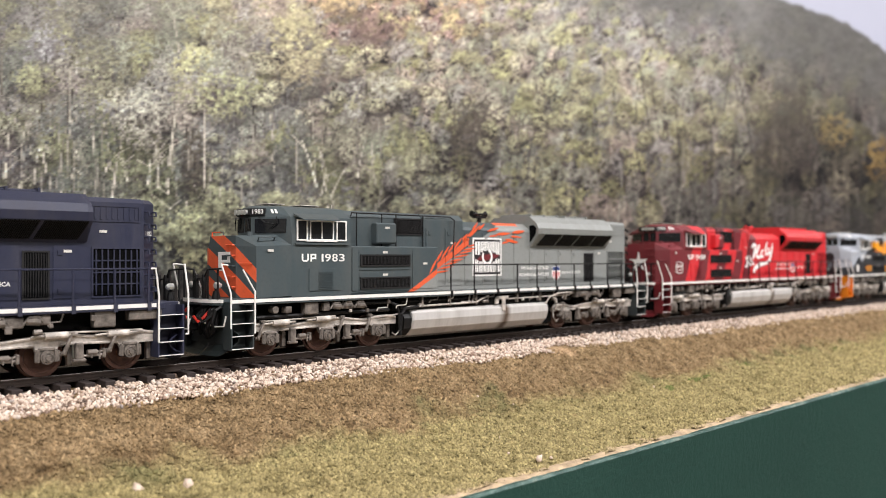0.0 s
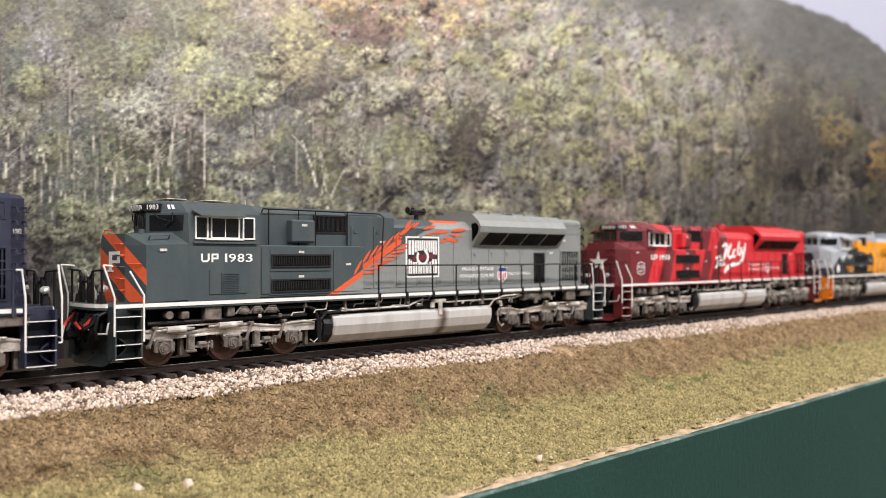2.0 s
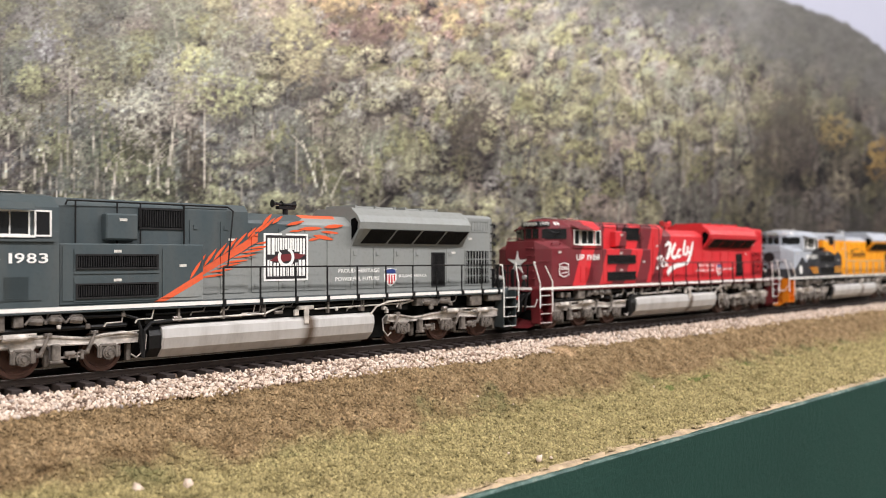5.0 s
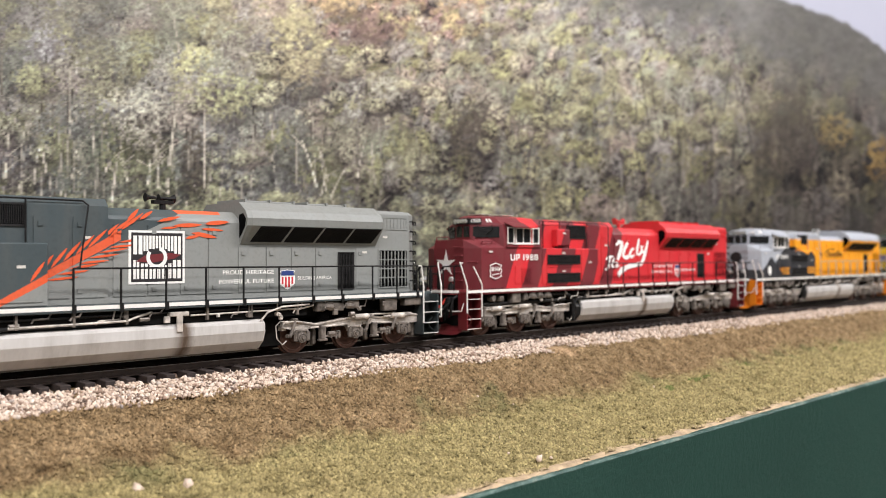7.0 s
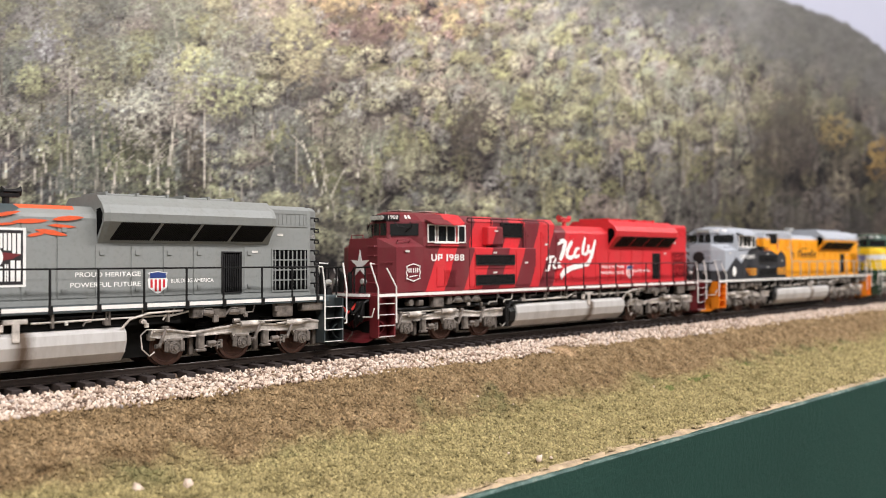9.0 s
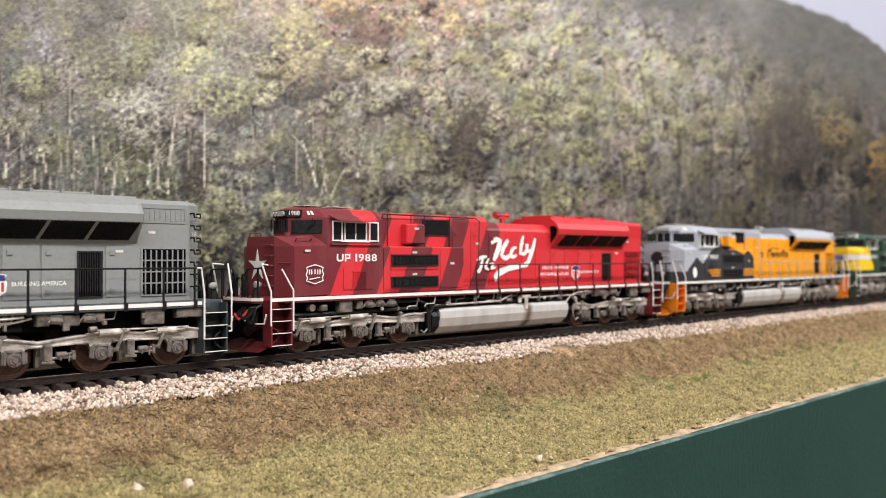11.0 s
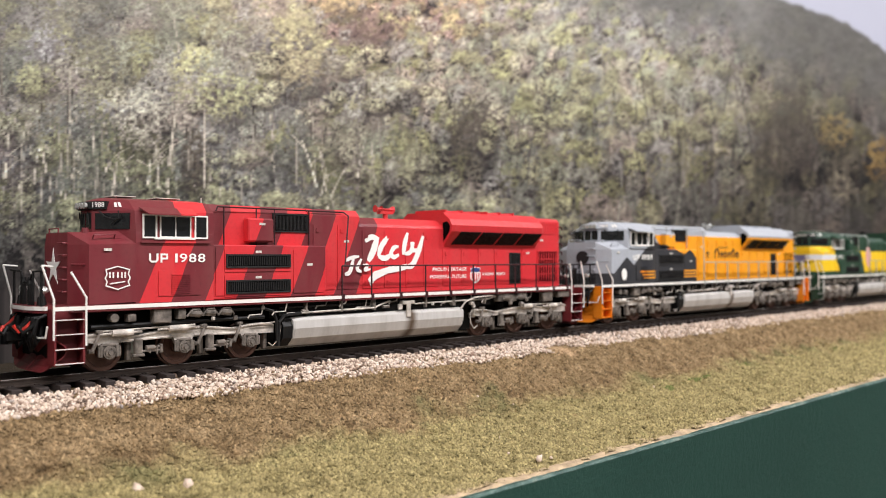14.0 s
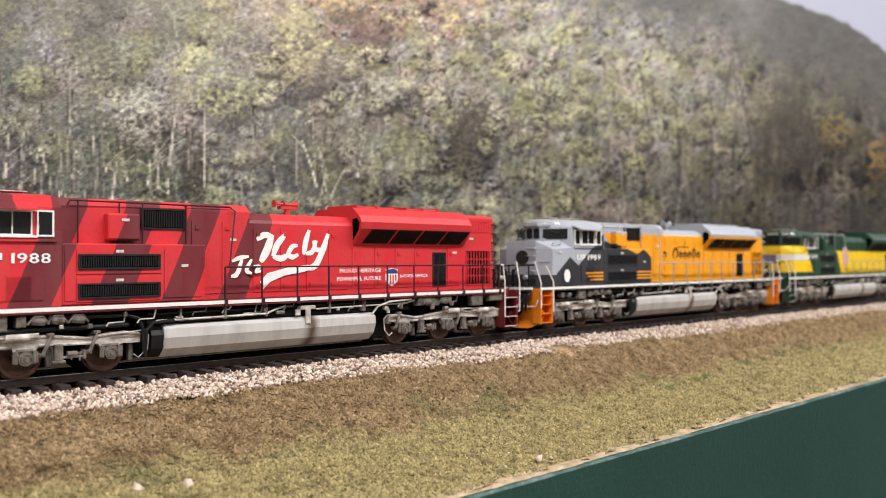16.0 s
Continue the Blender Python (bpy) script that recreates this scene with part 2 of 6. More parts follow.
def raw_mesh(name, co, faces, smooth=False):
    me = bpy.data.meshes.new(name)
    k = faces.shape[1]
    me.vertices.add(len(co))
    me.vertices.foreach_set("co", np.asarray(co, np.float32).ravel())
    me.loops.add(faces.size)
    me.loops.foreach_set("vertex_index", faces.astype(np.int32).ravel())
    me.polygons.add(len(faces))
    me.polygons.foreach_set("loop_start", np.arange(0, faces.size, k, dtype=np.int32))
    me.polygons.foreach_set("loop_total", np.full(len(faces), k, np.int32))
    me.update(calc_edges=True)
    if smooth:
        me.polygons.foreach_set("use_smooth", np.ones(len(faces), bool))
    return me


def turf_mat(name, island):
    """Ground foam: tan-brown on the bank, yellow-green on the flat, bare earth in spots."""
    n = Nodes(name)
    p = n.coords(1 / S)
    sx = n.add("ShaderNodeSeparateXYZ")
    n.link(p, sx.inputs[0])
    lat = n.math("MULTIPLY", sx.outputs[1], -1.0)
    wob = n.noise(p, 0.55, 5, 0.65)
    edge = n.math("ADD", lat, n.math("MULTIPLY", n.math("SUBTRACT", wob, 0.5), 3.4))
    green = n.ramp(n.math("MULTIPLY", edge, 0.1), [(0.43, grey(0)), (0.53, grey(1))])
    mid = n.noise(p, 2.2, 5, 0.7)
    fine = n.noise(p, 11.0, 3, 0.7)
    brown = n.ramp(mid, [(0.28, rgb(102, 82, 56)), (0.5, rgb(146, 122, 90)), (0.74, rgb(174, 149, 114))])
    grass = n.ramp(mid, [(0.25, rgb(114, 103, 68)), (0.45, rgb(152, 138, 95)), (0.6, rgb(167, 152, 107)), (0.8, rgb(140, 137, 87))])
    col = n.mix(green, brown, grass)
    seam = n.ramp(n.math("ABSOLUTE", n.math("SUBTRACT", edge, 4.75), 0.0), [(0.1, grey(1)), (0.9, grey(0))])
    patch = n.ramp(n.noise(p, 0.5, 3, 0.6), [(0.5, grey(0)), (0.66, grey(1))])
    col = n.mix(n.math("MULTIPLY", n.math("MULTIPLY", seam, patch), 0.6), col, rgb(98, 104, 66))
    spot = n.add("ShaderNodeVectorMath", operation="DISTANCE")
    n.link(p, spot.inputs[0])
    spot.inputs[1].default_value = (3.7, -2.75, -0.6)
    col = n.mix(n.ramp(n.math("ADD", spot.outputs["Value"], n.math("MULTIPLY", mid, 0.6)), [(0.62, grey(0.85)), (0.95, grey(0))]), col, rgb(196, 164, 128))
    bare = n.ramp(n.noise(p, 0.9, 4, 0.7), [(0.66, grey(0)), (0.74, grey(1))])
    col = n.mix(n.math("MULTIPLY", bare, 0.5), col, rgb(188, 152, 112))
    # dark tone under and behind the track paints in the train's shade
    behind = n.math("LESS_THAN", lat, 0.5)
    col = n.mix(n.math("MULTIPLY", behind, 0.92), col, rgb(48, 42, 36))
    rimf = n.ramp(n.math("MULTIPLY", n.math("ADD", lat, n.math("MULTIPLY", n.math("SUBTRACT", mid, 0.5), 1.6)), 0.1), [(0.915, grey(0)), (0.95, grey(1))])
    col = n.mix(n.math("MULTIPLY", rimf, 0.8), col, rgb(196, 172, 138))
    # dark specks put the shade of pits between crumbs into the colour
    col = n.mix(n.math("MULTIPLY", n.ramp(fine, [(0.32, grey(1)), (0.56, grey(0))]), 0.68), col, n.mix(0.66, col, (0.02, 0.016, 0.01, 1)))
    if island:
        ge = n.add("ShaderNodeNewGeometry")
        v = n.ramp(ge.outputs["Random Per Island"], [(0.0, grey(0.46)), (0.4, grey(0.95)), (0.8, grey(1.13)), (1.0, grey(1.38))])
        col = n.mix(1.0, col, v, "MULTIPLY")
    n.link(col, n.bsdf.inputs["Base Color"])
    n.bsdf.inputs["Roughness"].default_value = 0.95
    n.bsdf.inputs["Specular IOR Level"].default_value = 0.15
    if not island:
        n.bump(n.noise(p, 7.0, 5, 0.8), 1.0, 0.12 * S)
    return n.mat


lats = np.concatenate([np.linspace(-9.5, 2.5, 13), np.arange(2.55, 9.37, 0.075), [9.4]])
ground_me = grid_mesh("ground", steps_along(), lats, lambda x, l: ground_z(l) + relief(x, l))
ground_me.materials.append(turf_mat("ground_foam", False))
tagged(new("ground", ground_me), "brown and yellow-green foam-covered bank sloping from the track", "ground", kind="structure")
for o in (bpy.data.objects["ground"],):
    o.location.z = RZ


def stones(name, count, seed, x0, x1, place, s0, s1, power=1.6):
    """Angular broken stones as one mesh."""
    rg = np.random.default_rng(seed)
    t = (1 + 5 ** 0.5) / 2
    ico = np.array([(-1, t, 0), (1, t, 0), (-1, -t, 0), (1, -t, 0), (0, -1, t), (0, 1, t), (0, -1, -t), (0, 1, -t), (t, 0, -1), (t, 0, 1), (-t, 0, -1), (-t, 0, 1)]) / 1.902
    tri = np.array([(0, 11, 5), (0, 5, 1), (0, 1, 7), (0, 7, 10), (0, 10, 11), (1, 5, 9), (5, 11, 4), (11, 10, 2), (10, 7, 6), (7, 1, 8), (3, 9, 4), (3, 4, 2), (3, 2, 6), (3, 6, 8), (3, 8, 9), (4, 9, 5), (2, 4, 11), (6, 2, 10), (8, 6, 7), (9, 8, 1)])
    x = x0 + (x1 - x0) * rg.random(count) ** power
    lat, z = place(x, rg)
    size = s0 + (s1 - s0) * rg.random(count) ** 1.5
    v = ico[None] * (0.55 + 0.75 * rg.random((count, 12, 1)))
    v = v * (size[:, None, None] * (0.65 + 0.6 * rg.random((count, 1, 3))))
    a = rg.random(count) * 2 * np.pi
    b = rg.random(count) * 2 * np.pi
    ca, sa, cb, sb = np.cos(a)[:, None], np.sin(a)[:, None], np.cos(b)[:, None], np.sin(b)[:, None]
    vx, vy, vz = v[..., 0], v[..., 1], v[..., 2]
    vx, vy = vx * ca - vy * sa, vx * sa + vy * ca
    vy, vz = vy * cb - vz * sb, vy * sb + vz * cb
    co = np.stack([vx + x[:, None], vy - lat[:, None], vz + z[:, None]], -1).reshape(-1, 3) * S
    faces = (np.arange(count)[:, None, None] * 12 + tri[None]).reshape(-1, 3)
    return raw_mesh(name, co, faces)


def scatter_blades(count, seed):
    """Crumbs and short fibres of ground foam, each a small bent blade or chip."""
    rg = np.random.default_rng(seed)
    u = rg.random(count) ** 1.9
    x = -23 + u * 100
    lat = 2.7 + rg.random(count) * 6.65
    z = ground_z(lat) + relief(x, lat)
    size = (0.045 + 0.06 * rg.random(count) ** 2) * np.where(x > 15, 1.5, 1.0)
    ang = rg.random(count) * 2 * np.pi
    lean = rg.random(count) * 1.3
    dx, dy = np.cos(ang), np.sin(ang)
    base = np.stack([x, -lat, z - 0.01], -1)
    side = np.stack([-dy, dx, 0 * dx], -1) * (size * (0.45 + 0.4 * rg.random(count)))[:, None]
    up = np.stack([dx * np.sin(lean), dy * np.sin(lean), np.cos(lean)], -1) * size[:, None]
    back = np.stack([dx, dy, 0 * dx], -1) * (size * 0.7)[:, None]
    co = np.stack([base - side, base + side, base + up, base + back + up * 0.35], 1).reshape(-1, 3) * S
    i = np.arange(count)[:, None] * 4
    faces = np.concatenate([i + np.array([[0, 1, 2]]), i + np.array([[1, 3, 2]]), i + np.array([[3, 0, 2]])])
    return raw_mesh("turf", co, faces)


turf = new("turf", scatter_blades(230000, 11))
turf.data.materials.append(turf_mat("foam_crumbs", True))
turf.location.z = RZ
tagged(turf, "short crumbly tan and green model grass on the bank", "grass", kind="stuff")

def bank(x, rg):
    k = len(x)
    lat = 2.62 + 6.6 * rg.random(k) ** 1.5
    return lat, ground_z(lat) + relief(x, lat) - 0.01


foam_me = stones("foam_clumps", 27000, 61, -23, 60, bank, 0.03, 0.082, 1.8)
foam_me.materials.append(turf.data.materials[0])
foam = new("foam_clumps", foam_me)
foam.location.z = RZ
tagged(foam, "coarse crumbs of brown and olive ground foam on the bank", "ground foam", kind="stuff")

# fascia board along the front of the shelf
n_ = Nodes("dark_green_fascia_paint")
p_ = n_.coords(1.0)
c_ = n_.ramp(n_.noise(p_, 9.0, 5, 0.6), [(0.3, rgb(30, 58, 50)), (0.7, rgb(36, 66, 57))])
sp_ = n_.ramp(n_.noise(p_, 260.0, 2, 0.5), [(0.74, grey(0)), (0.8, grey(1))])
n_.link(n_.mix(n_.math("MULTIPLY", sp_, 0.15), c_, rgb(120, 140, 130)), n_.bsdf.inputs["Base Color"])
n_.bsdf.inputs["Roughness"].default_value = 0.5
n_.bsdf.inputs["Specular IOR Level"].default_value = 0.3
n_.bump(n_.noise(p_, 380.0, 5, 0.7), 0.5, 0.0010)
M_FASCIA = n_.mat
bm = bmesh.new()
along_x(bm, [(-9.4, -38.0), (-9.4, -2.5), (-9.46, -2.46), (-9.55, -2.46), (-9.60, -2.52), (-9.60, -38.0)], XA, XB)
fascia = new("fascia_board", mesh_of("fascia_board", bm))
fascia.data.materials.append(M_FASCIA)
fascia.location.z = RZ
tagged(fascia, "dark green painted board along the shelf's front edge", "fascia", kind="structure")

# strip whose pale colour paints the edge's highlight along with its wear
bm = bmesh.new()
along_x(bm, [(-9.45, -2.47), (-9.45, -2.445), (-9.56, -2.445), (-9.606, -2.505), (-9.606, -2.53), (-9.59, -2.53)], XA, XB)
n_ = Nodes("board_edge_highlight_wear")
p_ = n_.coords(1 / S)
w_ = n_.noise(p_, 1.3, 6, 0.75)
n_.link(n_.ramp(w_, [(0.42, rgb(36, 66, 58)), (0.56, rgb(72, 98, 90)), (0.74, rgb(140, 144, 130))]), n_.bsdf.inputs["Base Color"])
n_.bsdf.inputs["Roughness"].default_value = 0.55
n_.bump(n_.noise(p_, 9.0, 4, 0.7), 0.6, 0.04 * S)
worn = new("fascia_edge", mesh_of("fascia_edge", bm))
worn.data.materials.append(n_.mat)
worn.location.z = RZ
tagged(worn, "pale upper edge of the green board, highlight and wear in its colour", "trim", kind="structure")

# rough plaster lip where scenery meets the board
xs = steps_along()
lip = grid_mesh("plaster_lip", xs, np.linspace(9.2, 9.56, 8), lambda x, l: -2.395 + 0.03 * lumps(x / 0.5, l / 0.2, 21) + 0.022 * lumps(x / 0.16, l / 0.12, 22) - 0.13 * np.clip((l - 9.38 - 0.05 * lumps(x / 0.9, l * 0, 23)) / 0.18, 0, 1))
lip.materials.append(simple("pale_plaster", rgb(170, 148, 120), 0.9, 0, 0.4, 3.0, 0.4))
lip_ob = new("plaster_lip", lip)
lip_ob.location.z = RZ
tagged(lip_ob, "thin pale crumbling plaster edge along the board", "trim", kind="structure")

# ---- track ----
track = new("railway_track")
track.location.z = RZ
tagged(track, "straight model track with brown rails on dark ties", "track")
for sy in (-1, 1):
    bm = bmesh.new()
    yc = sy * 0.755
    along_x(bm, [(yc - 0.07, -0.19), (yc + 0.07, -0.19), (yc + 0.07, -0.165), (yc + 0.015, -0.145), (yc + 0.015, -0.055), (yc + 0.038, -0.04), (yc + 0.038, -0.008), (yc + 0.028, -0.001), (yc - 0.028, -0.001), (yc - 0.038, -0.008), (yc - 0.038, -0.04), (yc - 0.015, -0.055), (yc - 0.015, -0.145), (yc - 0.07, -0.165)], XA, XB)
    rail = part("rail", bm, M_RAILM, track)
    bm = bmesh.new()
    box(bm, XA, XB, yc - 0.028, yc + 0.028, -0.001, 0.002)
    part("running_surface", bm, M_RAILTOP, rail, "polished steel rail top")


def tie_shape(bm):
    box(bm, -0.13, 0.13, -1.33, 1.33, -0.40, -0.19, 0.02)
    for sy in (-1, 1):
        for e in (-1, 1):
            box(bm, -0.11, 0.11, sy * 0.755 + e * 0.12 - 0.07, sy * 0.755 + e * 0.12 + 0.07, -0.20, -0.175)
            box(bm, -0.06, -0.02, sy * 0.755 + e * 0.085 - 0.02, sy * 0.755 + e * 0.085 + 0.02, -0.18, -0.14)
            box(bm, 0.03, 0.07, sy * 0.755 + e * 0.085 - 0.02, sy * 0.755 + e * 0.085 + 0.02, -0.18, -0.14)


rnd = random.Random(5)
for i in range(290):
    tie = part("tie", cached("tie", tie_shape), M_TIE, track)
    tie.location = Vector((-30 + i * 0.56 + rnd.uniform(-0.02, 0.02), rnd.uniform(-0.03, 0.03), 0)) * S
    tie.rotation_euler = (0, 0, rnd.uniform(-0.015, 0.015))


def shoulder(x, rg):
    k = len(x)
    lat = 1.34 + 1.5 * rg.random(k) ** 0.95 + 0.12 * lumps(x / 1.1, x * 0, 31)
    lat = np.where((np.abs(x - 3.8) < 0.75) & (lat > 2.3), lat - 0.7, lat)
    far = rg.random(k) < 0.10
    lat = np.where(far, -lat, lat)
    z = ground_z(lat) + 0.0 + 0.06 * rg.random(k) + 0.03 * lumps(x / 0.9, lat / 0.5, 33)
    return lat, z


def crib(x, rg):
    k = len(x)
    lat = -1.35 + 2.7 * rg.random(k)
    x[:] = -30 + (np.round((x + 30) / 0.56 - 0.5) + 0.5 + (rg.random(k) - 0.5) * 0.45) * 0.56
    return lat, -0.36 + 0.04 * rg.random(k)


def stone_mat():
    n = Nodes("pinkish_cream_ballast")
    p = n.coords(1 / S)
    ge = n.add("ShaderNodeNewGeometry")
    col = n.ramp(ge.outputs["Random Per Island"], [(0.0, rgb(84, 70, 62)), (0.16, rgb(150, 126, 110)), (0.4, rgb(198, 177, 159)), (0.7, rgb(222, 202, 184)), (0.9, rgb(236, 220, 206)), (1.0, rgb(160, 150, 144))])
    g = n.noise(p, 14.0, 4, 0.7)
    col = n.mix(n.math("MULTIPLY", n.ramp(g, [(0.35, grey(1)), (0.6, grey(0))]), 0.25), col, rgb(150, 122, 100))
    n.link(col, n.bsdf.inputs["Base Color"])
    n.bsdf.inputs["Roughness"].default_value = 0.85
    n.bump(g, 0.3, 0.02 * S)
    return n.mat


M_STONE = stone_mat()
for nm, me in (("ballast", stones("ballast", 32000, 7, -24, 100, shoulder, 0.032, 0.074, 1.7)), ("crib_ballast", stones("crib_ballast", 2500, 8, -24, 60, crib, 0.05, 0.09))):
    me.materials.append(M_STONE)
    ob = new(nm, me)
    ob.location.z = RZ
    tagged(ob, "pinkish cream crushed stone ballast beside the rails", "ballast", kind="stuff")

# loose pebbles lying on the grass
def pebble(x, lat, size, seed):
    z = float(ground_z(lat)) + float(relief(np.array([x]), np.array([lat]))[0]) + size * 0.25
    me = stones("pebble", 1, seed, 0, 0.0001, lambda xx, r: (np.zeros(1), np.zeros(1)), size, size * 1.01)
    me.materials.append(M_STONE)
    ob = new("pebble", me)
    ob.location = Vector((x, -lat, z)) * S + Vector((0, 0, RZ))
    tagged(ob, "small pale stone lying on the model grass", "stone", group="loose pebbles")
for i, (px, pl, ps) in enumerate([(-14.36, 5.44, 0.13), (-13.34, 5.73, 0.12), (-5.16, 8.88, 0.09), (-5.54, 8.91, 0.06), (-4.78, 8.95, 0.06), (-0.52, 7.01, 0.05), (-1.5, 4.78, 0.05), (4.51, 5.12, 0.07), (5.7, 5.5, 0.05), (-5.15, 7.8, 0.04), (-2.62, 4.26, 0.05), (-4.72, 7.11, 0.05), (19.08, 6.26, 0.06), (-14.48, 5.82, 0.05)]):
    pebble(px, pl, ps, 100 + i)


M_MOSS = simple("dark_green_foam", rgb(106, 112, 66), 0.95, 0, 0.4, 9.0, 0.5, gloss=0.1)
for i, (tx, tl, ts) in enumerate([(6.24, 5.85, 0.22), (8.53, 5.69, 0.15), (9.43, 5.62, 0.13), (13.79, 5.01, 0.2), (23.46, 5.23, 0.35), (26.32, 5.47, 0.3)]):
    def scatter_here(xx, rg):
        xx[:] = rg.normal(size=len(xx)) * ts * 0.9
        la = rg.normal(size=len(xx)) * ts * 0.5
        return la, ground_z(tl + la) + relief(tx + xx, tl + la) + 0.02

    tme = stones("foam_tuft", 60, 300 + i, 0, 0.001, scatter_here, 0.03, 0.075)
    tme.materials.append(M_MOSS)
    tuft = new("foam_tuft", tme)
    tuft.location = Vector((tx, -tl, 0)) * S + Vector((0, 0, RZ))
    tagged(tuft, "small dark green foam tuft in the model grass", "tuft", group="foam tufts", kind="stuff")


# ---- printed backdrop ----
BL = 8.0                       # lateral distance of the board behind the track


def smooth(a, lo, hi):
    t = np.clip((a - lo) / (hi - lo), 0, 1)
    return t * t * (3 - 2 * t)


CELL = 1.6                     # size of a cell of the print
PW, PH = 1250, 376


def forest_print():
    """A photograph-like forest hillside, composed crown by crown on a raster laid out in the camera's view: far slope,
    near trees, trunks, ridge and sky.
    """
    rg = np.random.default_rng(42)
    img = np.zeros((PH, PW, 3))
    V, U = np.mgrid[0:PH, 0:PW]
    u, v = U * CELL - 200, V * CELL - 80
    cols = np.array([0, 250, 500, 750, 1000, 1250, 1500.0])
    rows_v = np.array([20, 180, 300, 420.0])
    tints = np.array([[(138, 133, 125), (172, 165, 147), (204, 190, 164), (202, 186, 161), (188, 180, 160), (148, 143, 134), (96, 94, 91)],
                      [(146, 141, 130), (158, 153, 135), (164, 158, 137), (146, 139, 119), (166, 160, 135), (140, 134, 116), (92, 86, 76)],
                      [(114, 110, 100), (128, 126, 110), (118, 114, 100), (118, 114, 100), (114, 108, 93), (90, 84, 73), (72, 66, 57)],
                      [(92, 89, 80), (106, 106, 90), (96, 93, 82), (102, 99, 86), (92, 87, 75), (74, 69, 60), (64, 59, 51)]], float) * np.array((1.0, 1.0, 1.05))

    def field(cu, cv):
        """The print's broad colour at a place."""
        fx = np.clip(np.interp(cu, cols, np.arange(7.0)), 0, 5.999)
        fy = np.clip(np.interp(cv, rows_v, np.arange(4.0)), 0, 2.999)
        ix, iy = np.floor(fx).astype(int), np.floor(fy).astype(int)
        ax, ay = (fx - ix)[..., None], (fy - iy)[..., None]
        return (tints[iy, ix] * (1 - ax) + tints[iy, ix + 1] * ax) * (1 - ay) + (tints[iy + 1, ix] * (1 - ax) + tints[iy + 1, ix + 1] * ax) * ay

    # grain of boughs, sprays and leaves, drawn from at a different place for each crown
    GV, GU = np.mgrid[0:PH + 300, 0:PW + 300] * CELL
    bough = lumps(GU / 21 + 0.3 * GV / 21, GV / 21, 201) * 0.65 + lumps(GU / 10 - 0.4 * GV / 10, GV / 11, 202) * 0.5
    spray = lumps(GU / 6.5 + 0.4 * GV / 6.5, GV / 6.5, 203) * 0.75 + lumps(GU / 3.9 - 0.4 * GV / 3.9, GV / 4.1, 204) * 0.7
    leaf = lumps(GU / 4.0 + 0.3 * GV / 4.0, GV / 4.2, 205) * 0.8 + lumps(GU / 2.7, GV / 2.7, 206) * 0.7
    img[:] = field(u, v) * (0.60 + 0.12 * lumps(u / 70, v / 80, 51) + 0.10 * lumps(u / 20, v / 44, 52) + 0.10 * lumps(u / 5, v / 26, 53))[..., None] * np.array((1.05, 0.965, 0.99))

    def crown(cu, cv, rx, ry, base, alpha=0.92, crisp=1.0, ragged=1.0):
        """One tree's crown: uneven outline, light from above, boughs over dark gaps."""
        x0, x1 = int(max(0, (cu - 1.5 * rx + 200) / CELL)), int(min(PW, (cu + 1.5 * rx + 200) / CELL + 1))
        y0, y1 = int(max(0, (cv - 1.5 * ry + 80) / CELL)), int(min(PH, (cv + 1.6 * ry + 80) / CELL + 1))
        if x1 - x0 < 2 or y1 - y0 < 2:
            return
        ox, oy = rg.integers(0, 300, 2)
        b = (bough if rx > 24 else spray)[y0 + oy:y1 + oy, x0 + ox:x1 + ox]
        q = (spray if rx > 24 else leaf)[y0 + oy:y1 + oy, x0 + ox:x1 + ox]
        p = leaf[y0 + oy:y1 + oy, x0 + ox:x1 + ox]
        dx, dy = (u[y0:y1, x0:x1] - cu) / rx, (v[y0:y1, x0:x1] - cv) / ry
        d = dx * dx + dy * dy
        # shade cast below the crown
        under = 0.27 * smooth(1.2 - (dx * dx + (dy - 0.5) ** 2) + 0.3 * b, 0.0, 0.7)[..., None]
        img[y0:y1, x0:x1] *= 1 - under * np.array((0.95, 1.0, 0.98))
        edge = d + ragged * (0.62 * b + 0.55 * q)
        m = alpha * smooth(-edge, -1.15, -0.55)
        holes = smooth(b + 0.8 * q, -0.9, -0.1)
        shade = np.clip(0.90 - 0.15 * dy - 0.06 * dx + 0.24 * b + 0.26 * crisp * q + 0.14 * crisp * p, 0.36, 1.5)
        f = np.clip((shade - 0.55) / 0.65, 0, 1)[..., None]
        tint = np.array((1.03, 0.97, 1.0)) * (1 - f) + np.array((1.0, 1.0, 0.97)) * f
        a = (m * (0.15 + 0.85 * holes))[..., None]
        img[y0:y1, x0:x1] = img[y0:y1, x0:x1] * (1 - a) + base * shade[..., None] * tint * a

    def blob(cx, cy, rx, ry, colour, alpha):
        x, y = (cx + 200) / CELL, (cy + 80) / CELL
        rx, ry = max(rx / CELL, 0.6), max(ry / CELL, 0.6)
        x0, x1, y0, y1 = int(max(0, x - rx - 1)), int(min(PW, x + rx + 2)), int(max(0, y - ry - 1)), int(min(PH, y + ry + 2))
        if x1 <= x0 or y1 <= y0:
            return
        d = ((np.arange(x0, x1) - x) / rx)[None, :] ** 2 + ((np.arange(y0, y1) - y) / ry)[:, None] ** 2
        a = (np.clip(1.3 - d, 0, 1) * alpha)[..., None]
        img[y0:y1, x0:x1] = img[y0:y1, x0:x1] * (1 - a) + colour * a

    def trunk(cu, foot, top, w, shade, alpha, limbs, i):
        """A bare stem, broken by foliage, with a few rising limbs."""
        lean, bend = rg.normal() * 0.10, rg.normal() * 9
